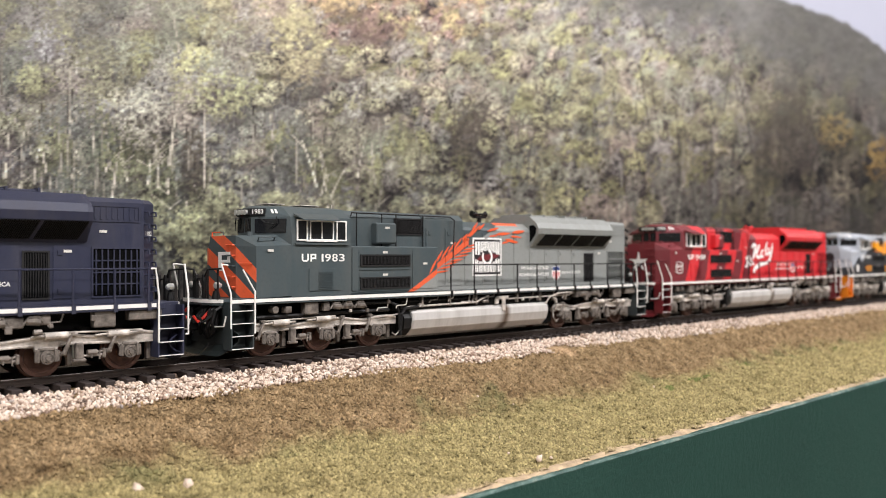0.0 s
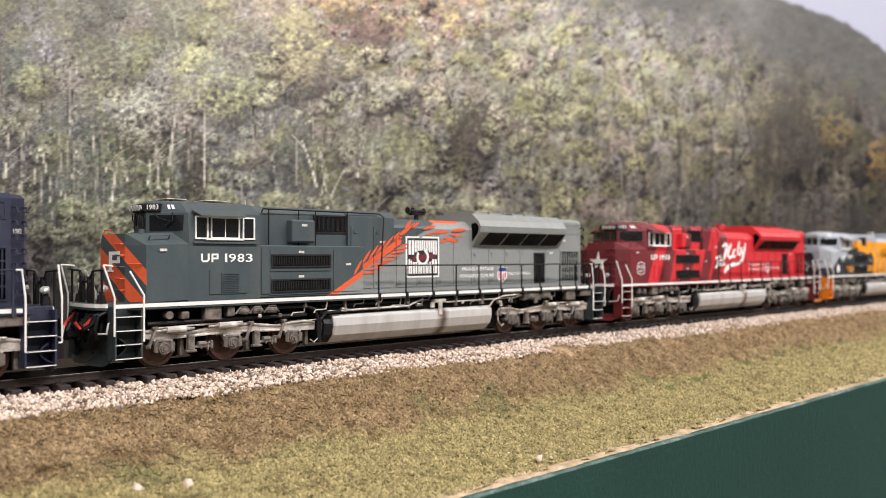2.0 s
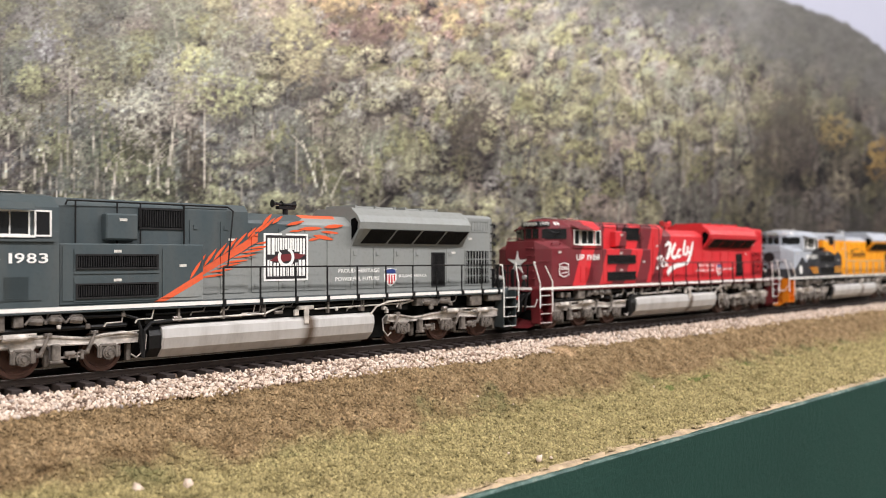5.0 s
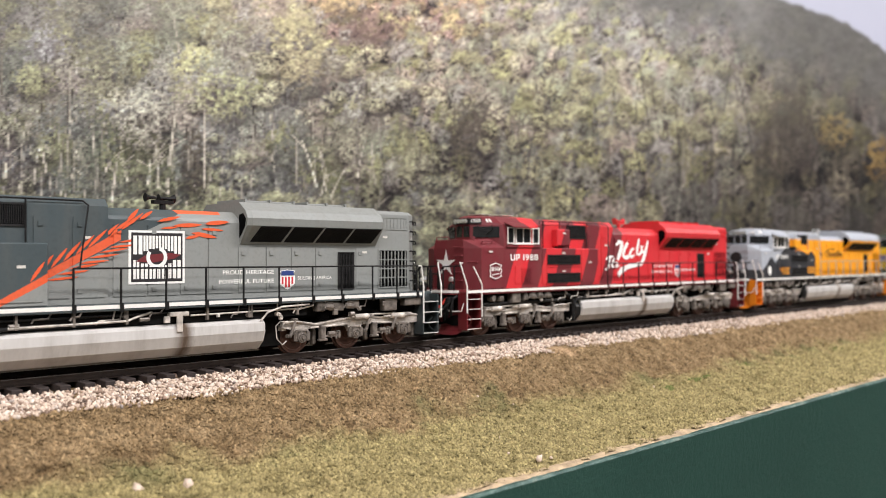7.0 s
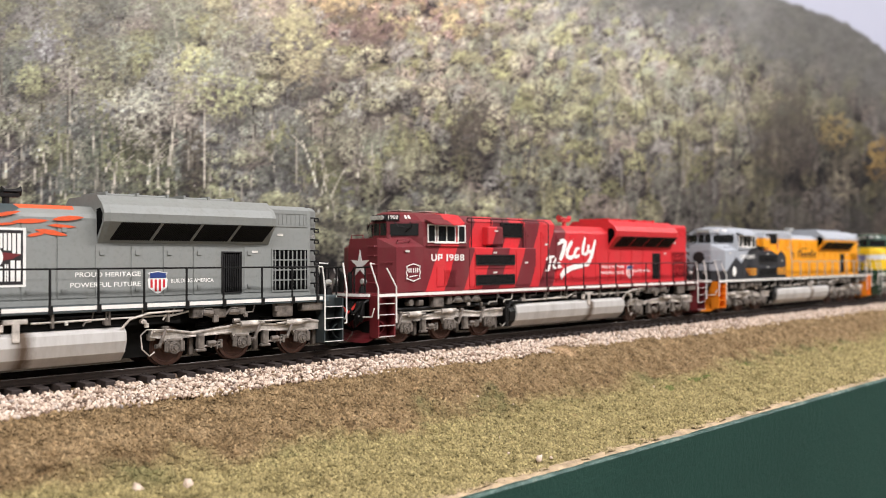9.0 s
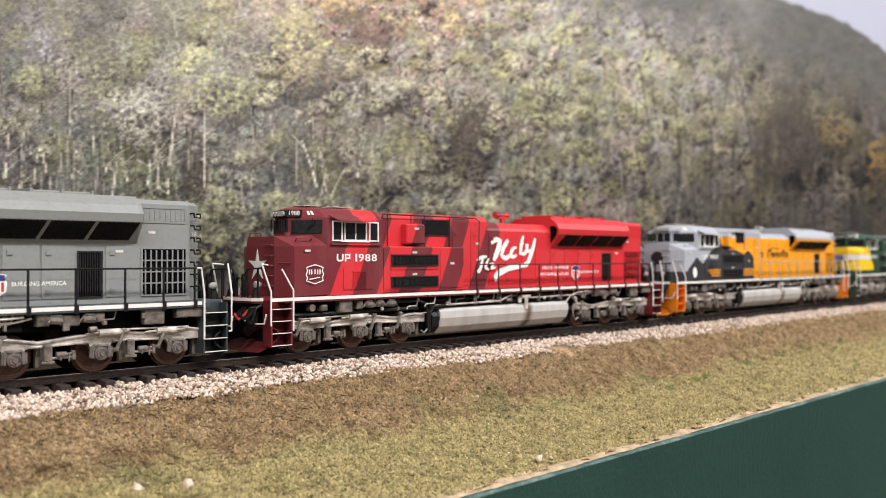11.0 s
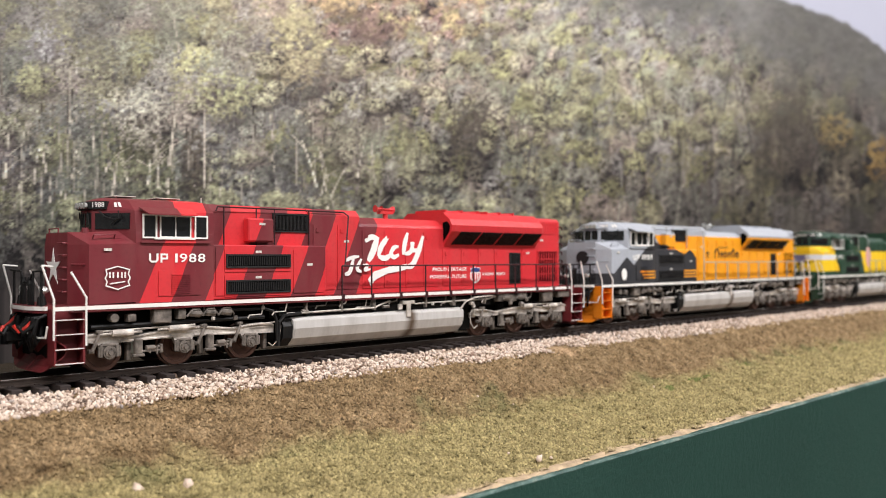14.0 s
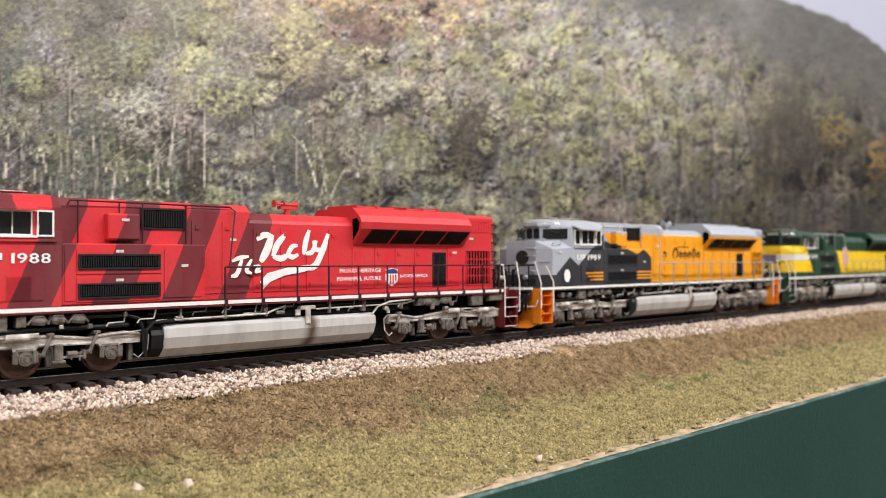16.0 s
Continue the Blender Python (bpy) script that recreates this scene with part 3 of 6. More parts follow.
        for q in np.linspace(0, 1, 70):
            if lumps(np.array([q * 5 + i]), np.array([i * 1.7]), 77)[0] > -0.25:
                blob(cu + lean * (foot - top) * q + bend * q * q, foot + (top - foot) * q, w * (1.15 - 0.75 * q), 2.6, shade, alpha)
        for k in range(limbs):
            h, s_ = 0.35 + 0.55 * rg.random(), rg.choice((-1, 1))
            ln, st = 12 + 26 * rg.random(), 0.5 + 0.9 * rg.random()
            for q in np.linspace(0, 1, 18):
                blob(cu + lean * (foot - top) * h + bend * h * h + s_ * q * ln, foot + (top - foot) * h - q * ln * st, 0.9 * w * (0.7 - 0.4 * q), 1.5, shade, alpha * 0.8)

    hues = [np.array(c) for c in ((1.0, 1.0, 1.02), (0.97, 1.01, 0.97), (1.02, 1.03, 0.93), (0.99, 1.0, 1.06), (0.90, 0.92, 0.94), (1.02, 0.98, 1.0), (1.04, 1.06, 0.90), (1.12, 1.12, 1.08))]
    warm = [np.array(c) for c in ((1.06, 0.96, 0.92), (1.08, 1.02, 0.88), (0.94, 0.84, 0.88), (1.06, 1.05, 0.90))]
    rows = np.concatenate([np.arange(-76, 100, 10.0), np.arange(100, 270, 13.0), np.arange(270, 470, 19.0)])
    for n_row, cv in enumerate(rows):
        near = float(np.clip((cv - 60) / 280, 0, 1))
        cu = -260.0
        while cu < 1860:
            left = float(np.clip((720 - cu) / 420, 0, 1))
            r = 15 + 12 * near + 20 * left + 6 * left * near
            cu += r * (0.65 + 0.9 * rg.random())
            if rg.random() < 0.06 + 0.34 * near + 0.1 * left:
                continue
            vy = cv + rg.normal() * r * 0.35
            rt = r * (0.6 + 0.75 * rg.random() ** 1.3)
            right = float(np.clip((cu - 700) / 450, 0, 1))
            hue = hues[rg.integers(len(hues))]
            if 560 < cu < 860 and vy < 70 and rg.random() < 0.7:
                hue = warm[rg.integers(len(warm))]
            mass = float(lumps(np.array([cu / 95]), np.array([vy / 80]), 61)[0])
            base = field(np.array(cu), np.array(vy)) * hue * (0.86 + 0.30 * rg.random() + 0.13 * mass)
            crown(cu, vy, rt, rt * (0.85 + 0.55 * rg.random() + 0.35 * near), base, 0.9, 1.0 - 0.55 * right, 1.0 - 0.25 * right)
        if 200 < cv < 420:
            # stems stand between the rows of crowns
            for k in range(24):
                tu = -200 + 2000 * rg.random() ** 1.5
                fade = 1 - 0.62 * float(np.clip((tu - 450) / 700, 0, 1))
                pale = rg.random() < 0.62
                shade = np.array([192, 180, 164]) * (0.6 + 0.4 * rg.random()) * fade if pale else np.array([70, 62, 58.0])
                trunk(tu, cv + 40, cv - 30 - 130 * rg.random() ** 1.3, 0.8 + 1.2 * rg.random() ** 2, shade, 0.6, rg.integers(0, 3), k + 24 * n_row)
    # single crowns that stand out
    pale_yellow, fresh, plum, gold, dark, silver, lime = (np.array(c, float) for c in ((192, 182, 144), (168, 168, 130), (140, 116, 110), (206, 180, 140), (78, 71, 63), (178, 174, 160), (180, 180, 138)))
    for cu, cv, rx, ry, tone in ((525, 85, 58, 72, pale_yellow), (60, 140, 42, 30, fresh), (400, 168, 62, 46, fresh), (255, 205, 55, 60, silver), (660, 48, 40, 34, plum), (610, 8, 34, 24, gold),
                                 (690, 160, 42, 26, silver), (345, 285, 26, 60, dark), (838, 235, 46, 66, dark), (1390, 235, 62, 80, dark), (345, 425, 60, 58, lime), (175, 400, 52, 34, lime), (520, 400, 40, 34, lime), (1480, 232, 34, 36, np.array((106, 92, 62.0))), (1556, 285, 26, 40, np.array((104, 84, 50.0)))):
        crown(cu, cv, rx, ry, tone * (1.16 if tone[0] > 100 else 1.0), 0.74, 1.0 if cu < 900 else 0.6, 1.2)
    for k in range(90):
        # small bright crowns catching the sun on the far slope, shrubs along the foot
        if k < 52:
            cu, cv, r, gain = 860 + 480 * rg.random(), 80 + 190 * rg.random(), 7 + 10 * rg.random(), 1.15
        else:
            cu, cv, r, gain = -150 + 1300 * rg.random(), 350 + 80 * rg.random(), 18 + 22 * rg.random(), 1.38
        crown(cu, cv, r, r * (0.8 + 0.5 * rg.random()), field(np.array(cu), np.array(cv)) * gain * np.array((1.01, 1.03, 0.92)), 0.7, 0.9, 1.2)
    for k in range(150):
        cu, cv = -180 + 1000 * rg.random() ** 1.2, 90 + 340 * rg.random()
        if lumps(np.array([cu / 80]), np.array([cv / 70]), 81)[0] < -0.05:
            continue
        r = 12 + 16 * rg.random()
        crown(cu, cv, r * 1.25, r * 0.7, field(np.array(cu), np.array(cv)) * (1.22 + 0.3 * rg.random()) * np.array((1.0, 1.02, 0.94)), 0.6, 1.3, 1.4)
    # pale stems; the last two entries are faint upright streaks
    for k, (tu, foot, top, w) in enumerate(((296, 330, 190, 3.4), (282, 340, 205, 2.0), (4, 350, 225, 3.2), (226, 320, 268, 1.8), (262, 325, 280, 1.6), (124, 215, 110, 1.6), (316, 90, -20, 1.8), (300, 400, 330, 1.8), (560, 330, 250, 1.5), (1196, 400, 240, 3.0), (1092, 400, 300, 2.4))):
        trunk(tu, foot, top, w, np.array([206, 194, 176.0]) * (1 if tu < 700 else 0.6), 0.62 if tu < 700 else 0.3, 3, 900 + k)
    for k in range(70):
        # thin pale stems in front of the near woods
        tu, foot = -190 + 900 * rg.random() ** 1.25, 300 + 120 * rg.random()
        trunk(tu, foot, foot - 60 - 120 * rg.random() ** 1.3, 0.7 + 0.8 * rg.random(), np.array([188, 176, 162.0]) * (0.72 + 0.36 * rg.random()), 0.42, rg.integers(0, 3), 1200 + k)
    timber = np.clip((v - 190) / 80, 0, 1) * np.clip((u - 700) / 300, 0, 1)
    sharp = np.clip((1200 - u) / 800, 0.25, 1) * np.interp(v, [0, 170], [0.6, 1.0]) + 0.45 * timber
    img *= (np.interp(v, [40, 160, 300], [0.90, 0.96, 1.06]) * (1 + np.clip((v - 130) / 150, 0, 1) * (0.10 * lumps(u / 5.5, v / 55, 95) + 0.07 * lumps(u / 14, v / 90, 96)) + 0.12 * sharp * leaf[:PH, :PW] + 0.08 * sharp * spray[:PH, 300:300 + PW]))[..., None]
    # crisp the near woods as a sharp photograph has them
    pad = np.pad(img, ((5, 5), (5, 5), (0, 0)), mode="edge")
    soft = sum(pad[a:a + PH, b:b + PW] for a in (0, 2, 4, 6, 8, 10) for b in (0, 2, 4, 6, 8, 10)) / 36
    img[:] = np.clip(img + 0.46 * (np.clip((1300 - u) / 800, 0.15, 1) * np.interp(v, [0, 170], [0.6, 1.0]) + 1.1 * timber)[..., None] * (img - soft), 12, 245)
    img *= np.interp(u, [0, 250, 500, 900, 1400], [0.93, 0.97, 1.02, 1.07, 1.10])[..., None] * np.array((0.98, 1.0, 1.0))
    # hazy far ridge and sky
    ridge = np.interp(u, [900, 1100, 1250, 1370, 1430, 1500, 1568, 1700, 1800], [-300, -160, -70, -4, 18, 44, 92, 210, 300]) + 2.5 * lumps(u / 9, v * 0, 88)
    near_edge = np.interp(u, [880, 1000, 1150, 1300, 1420, 1520, 1600, 1800], [-60, 10, 70, 110, 165, 215, 240, 330]) + 18 * lumps(u / 28, v * 0, 89)
    far = np.clip((near_edge - v) / 90, 0, 1)[..., None]
    # the slope includes a pale upright band, a veil of light put into the print
    slope = np.array([96, 94, 91]) + 9 * lumps(u / 14, v / 9, 90)[..., None] + 7 * lumps(u / 5, v / 4, 91)[..., None] + 34 * np.clip(1 - np.abs(u - 1330) / 55, 0, 1)[..., None] * np.clip((200 - v) / 200, 0, 1)[..., None]
    img[:] = img * (1 - 0.85 * far) + slope * 0.85 * far
    sky = np.clip((ridge - v) / 5, 0, 1)[..., None]
    img[:] = img * (1 - sky) + np.array([186, 188, 206]) * sky
    haze = (0.16 * np.clip((330 - v) / 330, 0, 1) * np.clip((1000 - u) / 700, 0.35, 1))[..., None]
    img[:] = img * (1 - haze) + np.array([172, 164, 142]) * haze
    return np.clip(img, 4, 250)


PRINT = forest_print()


def backdrop_mesh():
    # columns close together at the near end, rows even
    xs, x = [], -26.0
    while x < 150:
        xs.append(x)
        x += 0.0022 * (x + 45)
    xs = np.array(xs)
    zs = np.concatenate([np.linspace(-0.7, 13, 360)[:-1], np.linspace(13, 21, 120)[:-1], np.linspace(21, 40, 110)])
    X, Z = np.meshgrid(xs, zs, indexing="ij")
    # print coordinates follow the camera's projection, so the picture fits its view
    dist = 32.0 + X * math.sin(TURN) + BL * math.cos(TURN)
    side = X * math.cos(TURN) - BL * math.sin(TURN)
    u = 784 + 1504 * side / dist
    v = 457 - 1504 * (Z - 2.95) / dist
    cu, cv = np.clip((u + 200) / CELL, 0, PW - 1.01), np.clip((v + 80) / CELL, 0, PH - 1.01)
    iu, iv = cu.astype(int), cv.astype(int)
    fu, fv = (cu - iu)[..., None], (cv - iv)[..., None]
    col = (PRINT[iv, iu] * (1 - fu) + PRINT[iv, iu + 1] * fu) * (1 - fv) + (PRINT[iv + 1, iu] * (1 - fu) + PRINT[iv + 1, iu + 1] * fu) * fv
    col = col / 255
    lin = np.where(col < 0.04045, col / 12.92, ((col + 0.055) / 1.055) ** 2.4)
    co = np.stack([X, 0 * X + BL, Z], -1).reshape(-1, 3) * S
    nx, nz = len(xs), len(zs)
    i = np.arange((nx - 1) * (nz - 1))
    a = (i // (nz - 1)) * nz + i % (nz - 1)
    me = raw_mesh("backdrop", co, np.stack([a, a + nz, a + nz + 1, a + 1], -1))
    at = me.color_attributes.new("print", "FLOAT_COLOR", "POINT")
    at.data.foreach_set("color", np.concatenate([lin, np.ones_like(lin[..., :1])], -1).reshape(-1).astype(np.float32))
    return me


def print_mat():
    n = Nodes("forest_photo_print")
    p = n.coords(1 / S)
    at = n.add("ShaderNodeAttribute", attribute_name="print")
    g = n.noise(p, 7.0, 5, 0.8)
    v = n.ramp(g, [(0.3, grey(0.55)), (0.5, grey(1.02)), (0.72, grey(1.55))])
    n.link(n.mix(0.2, at.outputs["Color"], n.mix(1.0, at.outputs["Color"], v, "MULTIPLY")), n.bsdf.inputs["Base Color"])
    n.bsdf.inputs["Roughness"].default_value = 0.6
    n.bsdf.inputs["Specular IOR Level"].default_value = 0.25
    return n.mat


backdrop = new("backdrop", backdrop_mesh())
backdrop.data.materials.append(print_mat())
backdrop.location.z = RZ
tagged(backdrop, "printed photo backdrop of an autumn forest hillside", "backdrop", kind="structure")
slab("backdrop_board", M_WALL, XA * S, XB * S, (BL + 0.1) * S, (BL + 1.2) * S, RZ - 1.0 * S, RZ + 45 * S, "thin board carrying the printed forest backdrop", "board")
slab("shelf_top", M_FLOOR, XA * S, XB * S, -9.3 * S, (BL + 1.2) * S, RZ - 8 * S, RZ - 5 * S, "plain board under the scenery", "shelf")


# ---- locomotives ----
NOSE_LOW = [(1.30, -0.80), (1.30, 0.80), (1.60, 1.43), (2.8, 1.5), (2.8, -1.5), (1.60, -1.43)]
CAB_PLAN = [(2.10, -0.38), (2.10, 0.38), (2.78, 1.5), (5.02, 1.5), (5.02, -1.5), (2.78, -1.5)]


def nose_shape(bm):
    loft(bm, [[(x, y, z + (0.04 if i in (3, 4) else 0)) for i, (x, y) in enumerate(NOSE_LOW)] for z in (1.78, 3.30)] +
         [[(1.32, -0.74, 3.62), (1.32, 0.74, 3.62), (1.98, 0.98, 3.64), (2.8, 1.10, 3.68), (2.8, -1.10, 3.68), (1.98, -0.98, 3.64)]])


def cab_shape(bm):
    top = [(2.20, -0.32), (2.20, 0.32), (2.80, 0.98), (5.02, 1.02), (5.02, -1.02), (2.80, -0.98)]
    mid = [(2.08, -0.37), (2.08, 0.37), (2.78, 1.42), (5.02, 1.5), (5.02, -1.5), (2.78, -1.42)]
    roof = [(2.38, -0.2), (2.38, 0.2), (2.9, 0.5), (5.02, 0.5), (5.02, -0.5), (2.9, -0.5)]
    loft(bm, [[(x, y, 1.782) for x, y in CAB_PLAN], [(x + (0.0 if i > 1 else -0.02), y, 3.6) for i, (x, y) in enumerate(CAB_PLAN)], [(x, y, 4.2) for x, y in mid], [(x, y, 4.50) for x, y in top], [(x, y, 4.57) for x, y in roof]])


def cabinet_shape(bm):
    box(bm, 5.05, 8.92, -1.42, 1.42, 1.782, 3.33, 0.03)


def blower_shape(bm):
    along_x(bm, [(-1.02, 3.32), (1.02, 3.32), (1.02, 4.28), (0.8, 4.5), (-0.8, 4.5), (-1.02, 4.28)], 5.03, 8.55)


def airbox_shape(bm):
    loft(bm, [[(x, -1.02 - b, 1.782), (x, 1.02 + b, 1.782), (x, 1.02 + b, 4.3), (x, 0.84, 4.5), (x, -0.84, 4.5), (x, -1.02 - b, 4.3)] for x, b in ((8.55, 0.03), (10.55, 0.03))])


def hood_shape(bm):
    along_x(bm, [(-1.0, 1.782), (1.0, 1.782), (1.0, 3.98), (0.94, 4.08), (0.62, 4.30), (-0.62, 4.30), (-0.94, 4.08), (-1.0, 3.98)], 10.5, 14.45)


def radiator_low(bm):
    along_x(bm, [(-1.0, 1.782), (1.0, 1.782), (1.0, 3.5), (-1.0, 3.5)], 14.45, 19.5)


def radiator_shape(bm):
    prof = lambda k: [(-1.02, 3.36), (1.02, 3.36), (1.46 * k, 3.90), (1.5 * k, 4.12), (1.36 * k, 4.34), (0.95, 4.60), (-0.95, 4.60), (-1.36 * k, 4.34), (-1.5 * k, 4.12), (-1.46 * k, 3.90)]
    loft(bm, [[(14.45, y, z) for y, z in prof(0.96)], [(14.6, y, z) for y, z in prof(1.0)], [(19.44, y, z) for y, z in prof(1.0)], [(19.57, y, z) for y, z in prof(0.97)]])


def rear_shape(bm):
    plan = [(19.5, -1.0), (21.1, -1.0), (21.5, -0.72), (21.5, 0.72), (21.1, 1.0), (19.5, 1.0)]
    loft(bm, [[(x, y, 1.782) for x, y in plan], [(x, y, 4.42) for x, y in plan], [(min(x, 21.42), y * 0.9, 4.52) for x, y in plan]])


def grille(bm_back, bm_bar, x0, x1, z0, z1, y, sy, nbar, t=0.035, rails=0, thin=0.18):
    box(bm_back, x0, x1, min(sy * (y + 0.004), sy * (y - 0.06)), max(sy * (y + 0.004), sy * (y - 0.06)), z0, z1)
    w = (x1 - x0) / nbar
    for i in range(nbar):
        xc = x0 + (i + 0.5) * w
        box(bm_bar, xc - w * thin, xc + w * thin, min(sy * y, sy * (y + t)), max(sy * y, sy * (y + t)), z0 + 0.02, z1 - 0.02)
    for i in range(rails):
        zc = z0 + (z1 - z0) * (i + 1) / (rails + 1)
        box(bm_bar, x0, x1, min(sy * y, sy * (y + t + 0.006)), max(sy * y, sy * (y + t + 0.006)), zc - 0.018, zc + 0.018)
    f = 0.045
    for a, b, c, d in ((x0 - f, x1 + f, z0 - f, z0), (x0 - f, x1 + f, z1, z1 + f), (x0 - f, x0, z0, z1), (x1, x1 + f, z0, z1)):
        box(bm_bar, a, b, min(sy * y, sy * (y + t)), max(sy * y, sy * (y + t)), c, d)


def truck_parts(parent, xc, flip):
    """A three-axle truck: side frames, boxes, cylinders, springs and turning wheelsets."""
    def frame_shape(bm):
        for sy in (-1, 1):
            y0, y1 = sorted((sy * 1.06, sy * 1.22))
            prof = [(-2.75, 0.84), (-2.36, 0.76), (-2.28, 0.60), (-1.88, 0.60), (-1.80, 0.76), (-0.30, 0.80), (-0.20, 0.60), (0.20, 0.60), (0.30, 0.80), (1.78, 0.76), (1.88, 0.60), (2.28, 0.60), (2.36, 0.74), (2.88, 0.74), (2.9, 0.98), (2.5, 1.06), (2.1, 1.04), (1.5, 0.96), (0.5, 1.08), (-0.6, 1.02), (-1.5, 0.92), (-2.2, 1.04), (-2.7, 1.02)]
            loft(bm, [[(x, y0, z) for x, z in prof], [(x, y1, z) for x, z in prof]])
        for sy in (-1, 1):
            rib = [(-2.66, 0.985), (-2.2, 1.0), (-1.5, 0.885), (-0.6, 0.985), (0.5, 1.045), (1.5, 0.93), (2.1, 1.005), (2.5, 1.02), (2.84, 0.965)]
            tube(bm, [(x, sy * 1.225, z) for x, z in rib], 0.038, 6)
            rib = [(-1.76, 0.79), (-0.32, 0.83)], [(0.32, 0.83), (1.76, 0.79)]
            for r in rib:
                tube(bm, [(x, sy * 1.225, z) for x, z in r], 0.032, 6)
        box(bm, -0.45, 0.45, -1.12, 1.12, 0.76, 0.95)
        box(bm, -2.7, -2.55, -1.12, 1.12, 0.74, 0.9)
        box(bm, 2.55, 2.7, -1.12, 1.12, 0.74, 0.9)

    truck = part("truck", cached("truck_frame", frame_shape), M_TRUCK, parent, "weathered grey three-axle truck frame")
    truck.location = Vector((xc, 0, 0)) * S

    def bearing(bm, side):
        for sy in (side,):
            disc_y(bm, 0, sy * 1.06, sy * 1.32, 0, 0.17, 16)
            disc_y(bm, 0, sy * 1.32, sy * 1.345, 0, 0.13, 14, 0.12)
            disc_y(bm, 0, sy * 1.345, sy * 1.40, 0, 0.07, 10, 0.06)
            for k in range(5):
                a = 2 * math.pi * k / 5
                disc_y(bm, 0.115 * math.cos(a), sy * 1.33, sy * 1.365, 0.115 * math.sin(a), 0.022, 6)
            for e in (-1, 1):
                box(bm, e * 0.21 - 0.035, e * 0.21 + 0.035, min(sy * 1.18, sy * 1.3), max(sy * 1.18, sy * 1.3), -0.12, 0.2, 0.01)
                tube(bm, [(e * 0.27, sy * 1.28, -0.1), (e * 0.27, sy * 1.28, 0.16)], 0.03, 6)
            box(bm, -0.2, 0.2, min(sy * 1.2, sy * 1.28), max(sy * 1.2, sy * 1.28), 0.16, 0.24, 0.02)

    def wheels(bm):
        for sy in (-1, 1):
            n = 28
            rings = [(0.70, 0.575), (0.725, 0.56), (0.735, 0.53), (0.84, 0.52), (0.845, 0.43), (0.80, 0.40), (0.80, 0.20), (0.86, 0.17), (0.86, 0.05)]
            loft(bm, [[(q * math.cos(2 * math.pi * k / n), sy * y, q * math.sin(2 * math.pi * k / n)) for k in range(n)] for y, q in rings])
        disc_y(bm, 0, -0.72, 0.72, 0, 0.1, 10)

    for dx in (-2.08, 0.0, 2.08):
        for sd in (-1, 1):
            b = part("axle_box", cached("axle_box_%d" % sd, lambda m: bearing(m, sd)), M_TRUCKD, truck)
            b.location = Vector((dx, 0, 0.53)) * S
        w = part("wheelset", cached("wheelset", wheels), M_WHEEL, truck, "rust-brown steel wheels on an axle")
        w.location = Vector((dx, 0, 0.53)) * S
        WHEELSETS.append((w, dx))

    def cylinder_shape(bm, side):
        for sy in (side,):
            tube(bm, [(-0.28, sy * 1.32, 0), (0.28, sy * 1.32, 0)], 0.085, 10)
            tube(bm, [(0.28, sy * 1.32, 0), (0.52, sy * 1.32, 0.0)], 0.035, 6)
            tube(bm, [(-0.6, sy * 1.32, -0.02), (-0.28, sy * 1.32, 0)], 0.03, 6)

    for dx, z in ((-0.2, 1.06), (-1.75, 1.02)):
        for sd in (-1, 1):
            c = part("brake_cylinder", cached("brake_cylinder_%d" % sd, lambda m: cylinder_shape(m, sd)), M_TRUCK, truck)
            c.location = Vector((dx * flip, 0, z)) * S

    def hanger(bm, side):
        for sy in (side,):
            y0, y1 = sorted((sy * 1.2, sy * 1.36))
            box(bm, -0.10, 0.10, y0, y1, 0.42, 0.84, 0.03)
            box(bm, -0.16, 0.16, y0, y1 - 0.03, 0.36, 0.44, 0.02)
            tube(bm, [(0.1, sy * 1.30, 0.50), (0.66, sy * 1.30, 0.50)], 0.035, 8)
            tube(bm, [(0.2, sy * 1.31, 0.58), (0.44, sy * 1.31, 0.58)], 0.07, 10)
            tube(bm, [(0.44, sy * 1.31, 0.58), (0.62, sy * 1.31, 0.60)], 0.03, 8)
            box(bm, 0.58, 0.66, y0, y1, 0.42, 0.66, 0.02)
            tube_z(bm, 0.3, sy * 1.34, 0.44, 0.62, 0.022, 8)
            tube_z(bm, 0.5, sy * 1.34, 0.40, 0.62, 0.022, 8)

    for dx in (-1.32, 0.76):
        for sd in (-1, 1):
            g = part("brake_rigging", cached("brake_rigging_%d" % sd, lambda m: hanger(m, sd)), M_TRUCKD, truck)
            g.location = Vector((dx, 0, 0)) * S

    def damper(bm, side):
        y = side * 1.34
        tube(bm, [(-0.05, y, 0.58), (0.12, y, 0.98)], 0.05, 8)
        tube(bm, [(0.12, y, 0.98), (0.16, y, 1.1)], 0.028, 8)
        box(bm, -0.13, 0.02, min(y, side * 1.2), max(y, side * 1.2), 0.54, 0.64, 0.015)
        box(bm, 0.06, 0.24, min(y, side * 1.2), max(y, side * 1.2), 1.04, 1.12, 0.015)

    for dx in (-2.5, 0.42, 1.55):
        for sd in (-1, 1):
            g = part("damper", cached("damper_%d" % sd, lambda m: damper(m, sd)), M_TRUCKD, truck)
            g.location = Vector((dx, 0, 0)) * S

    def shoe(bm, side):
        y0, y1 = sorted((side * 0.88, side * 1.06))
        box(bm, 0.56, 0.68, y0, y1, 0.25, 0.72, 0.03)
        tube(bm, [(0.62, side * 1.02, 0.7), (0.5, side * 1.02, 0.95)], 0.035, 6)

    for dx in (-2.08, 0.0, 2.08):
        for sd in (-1, 1):
            g = part("brake_shoe", cached("brake_shoe_%d" % sd, lambda m: shoe(m, sd)), M_TRUCKD, truck)
            g.location = Vector((dx, 0, 0)) * S

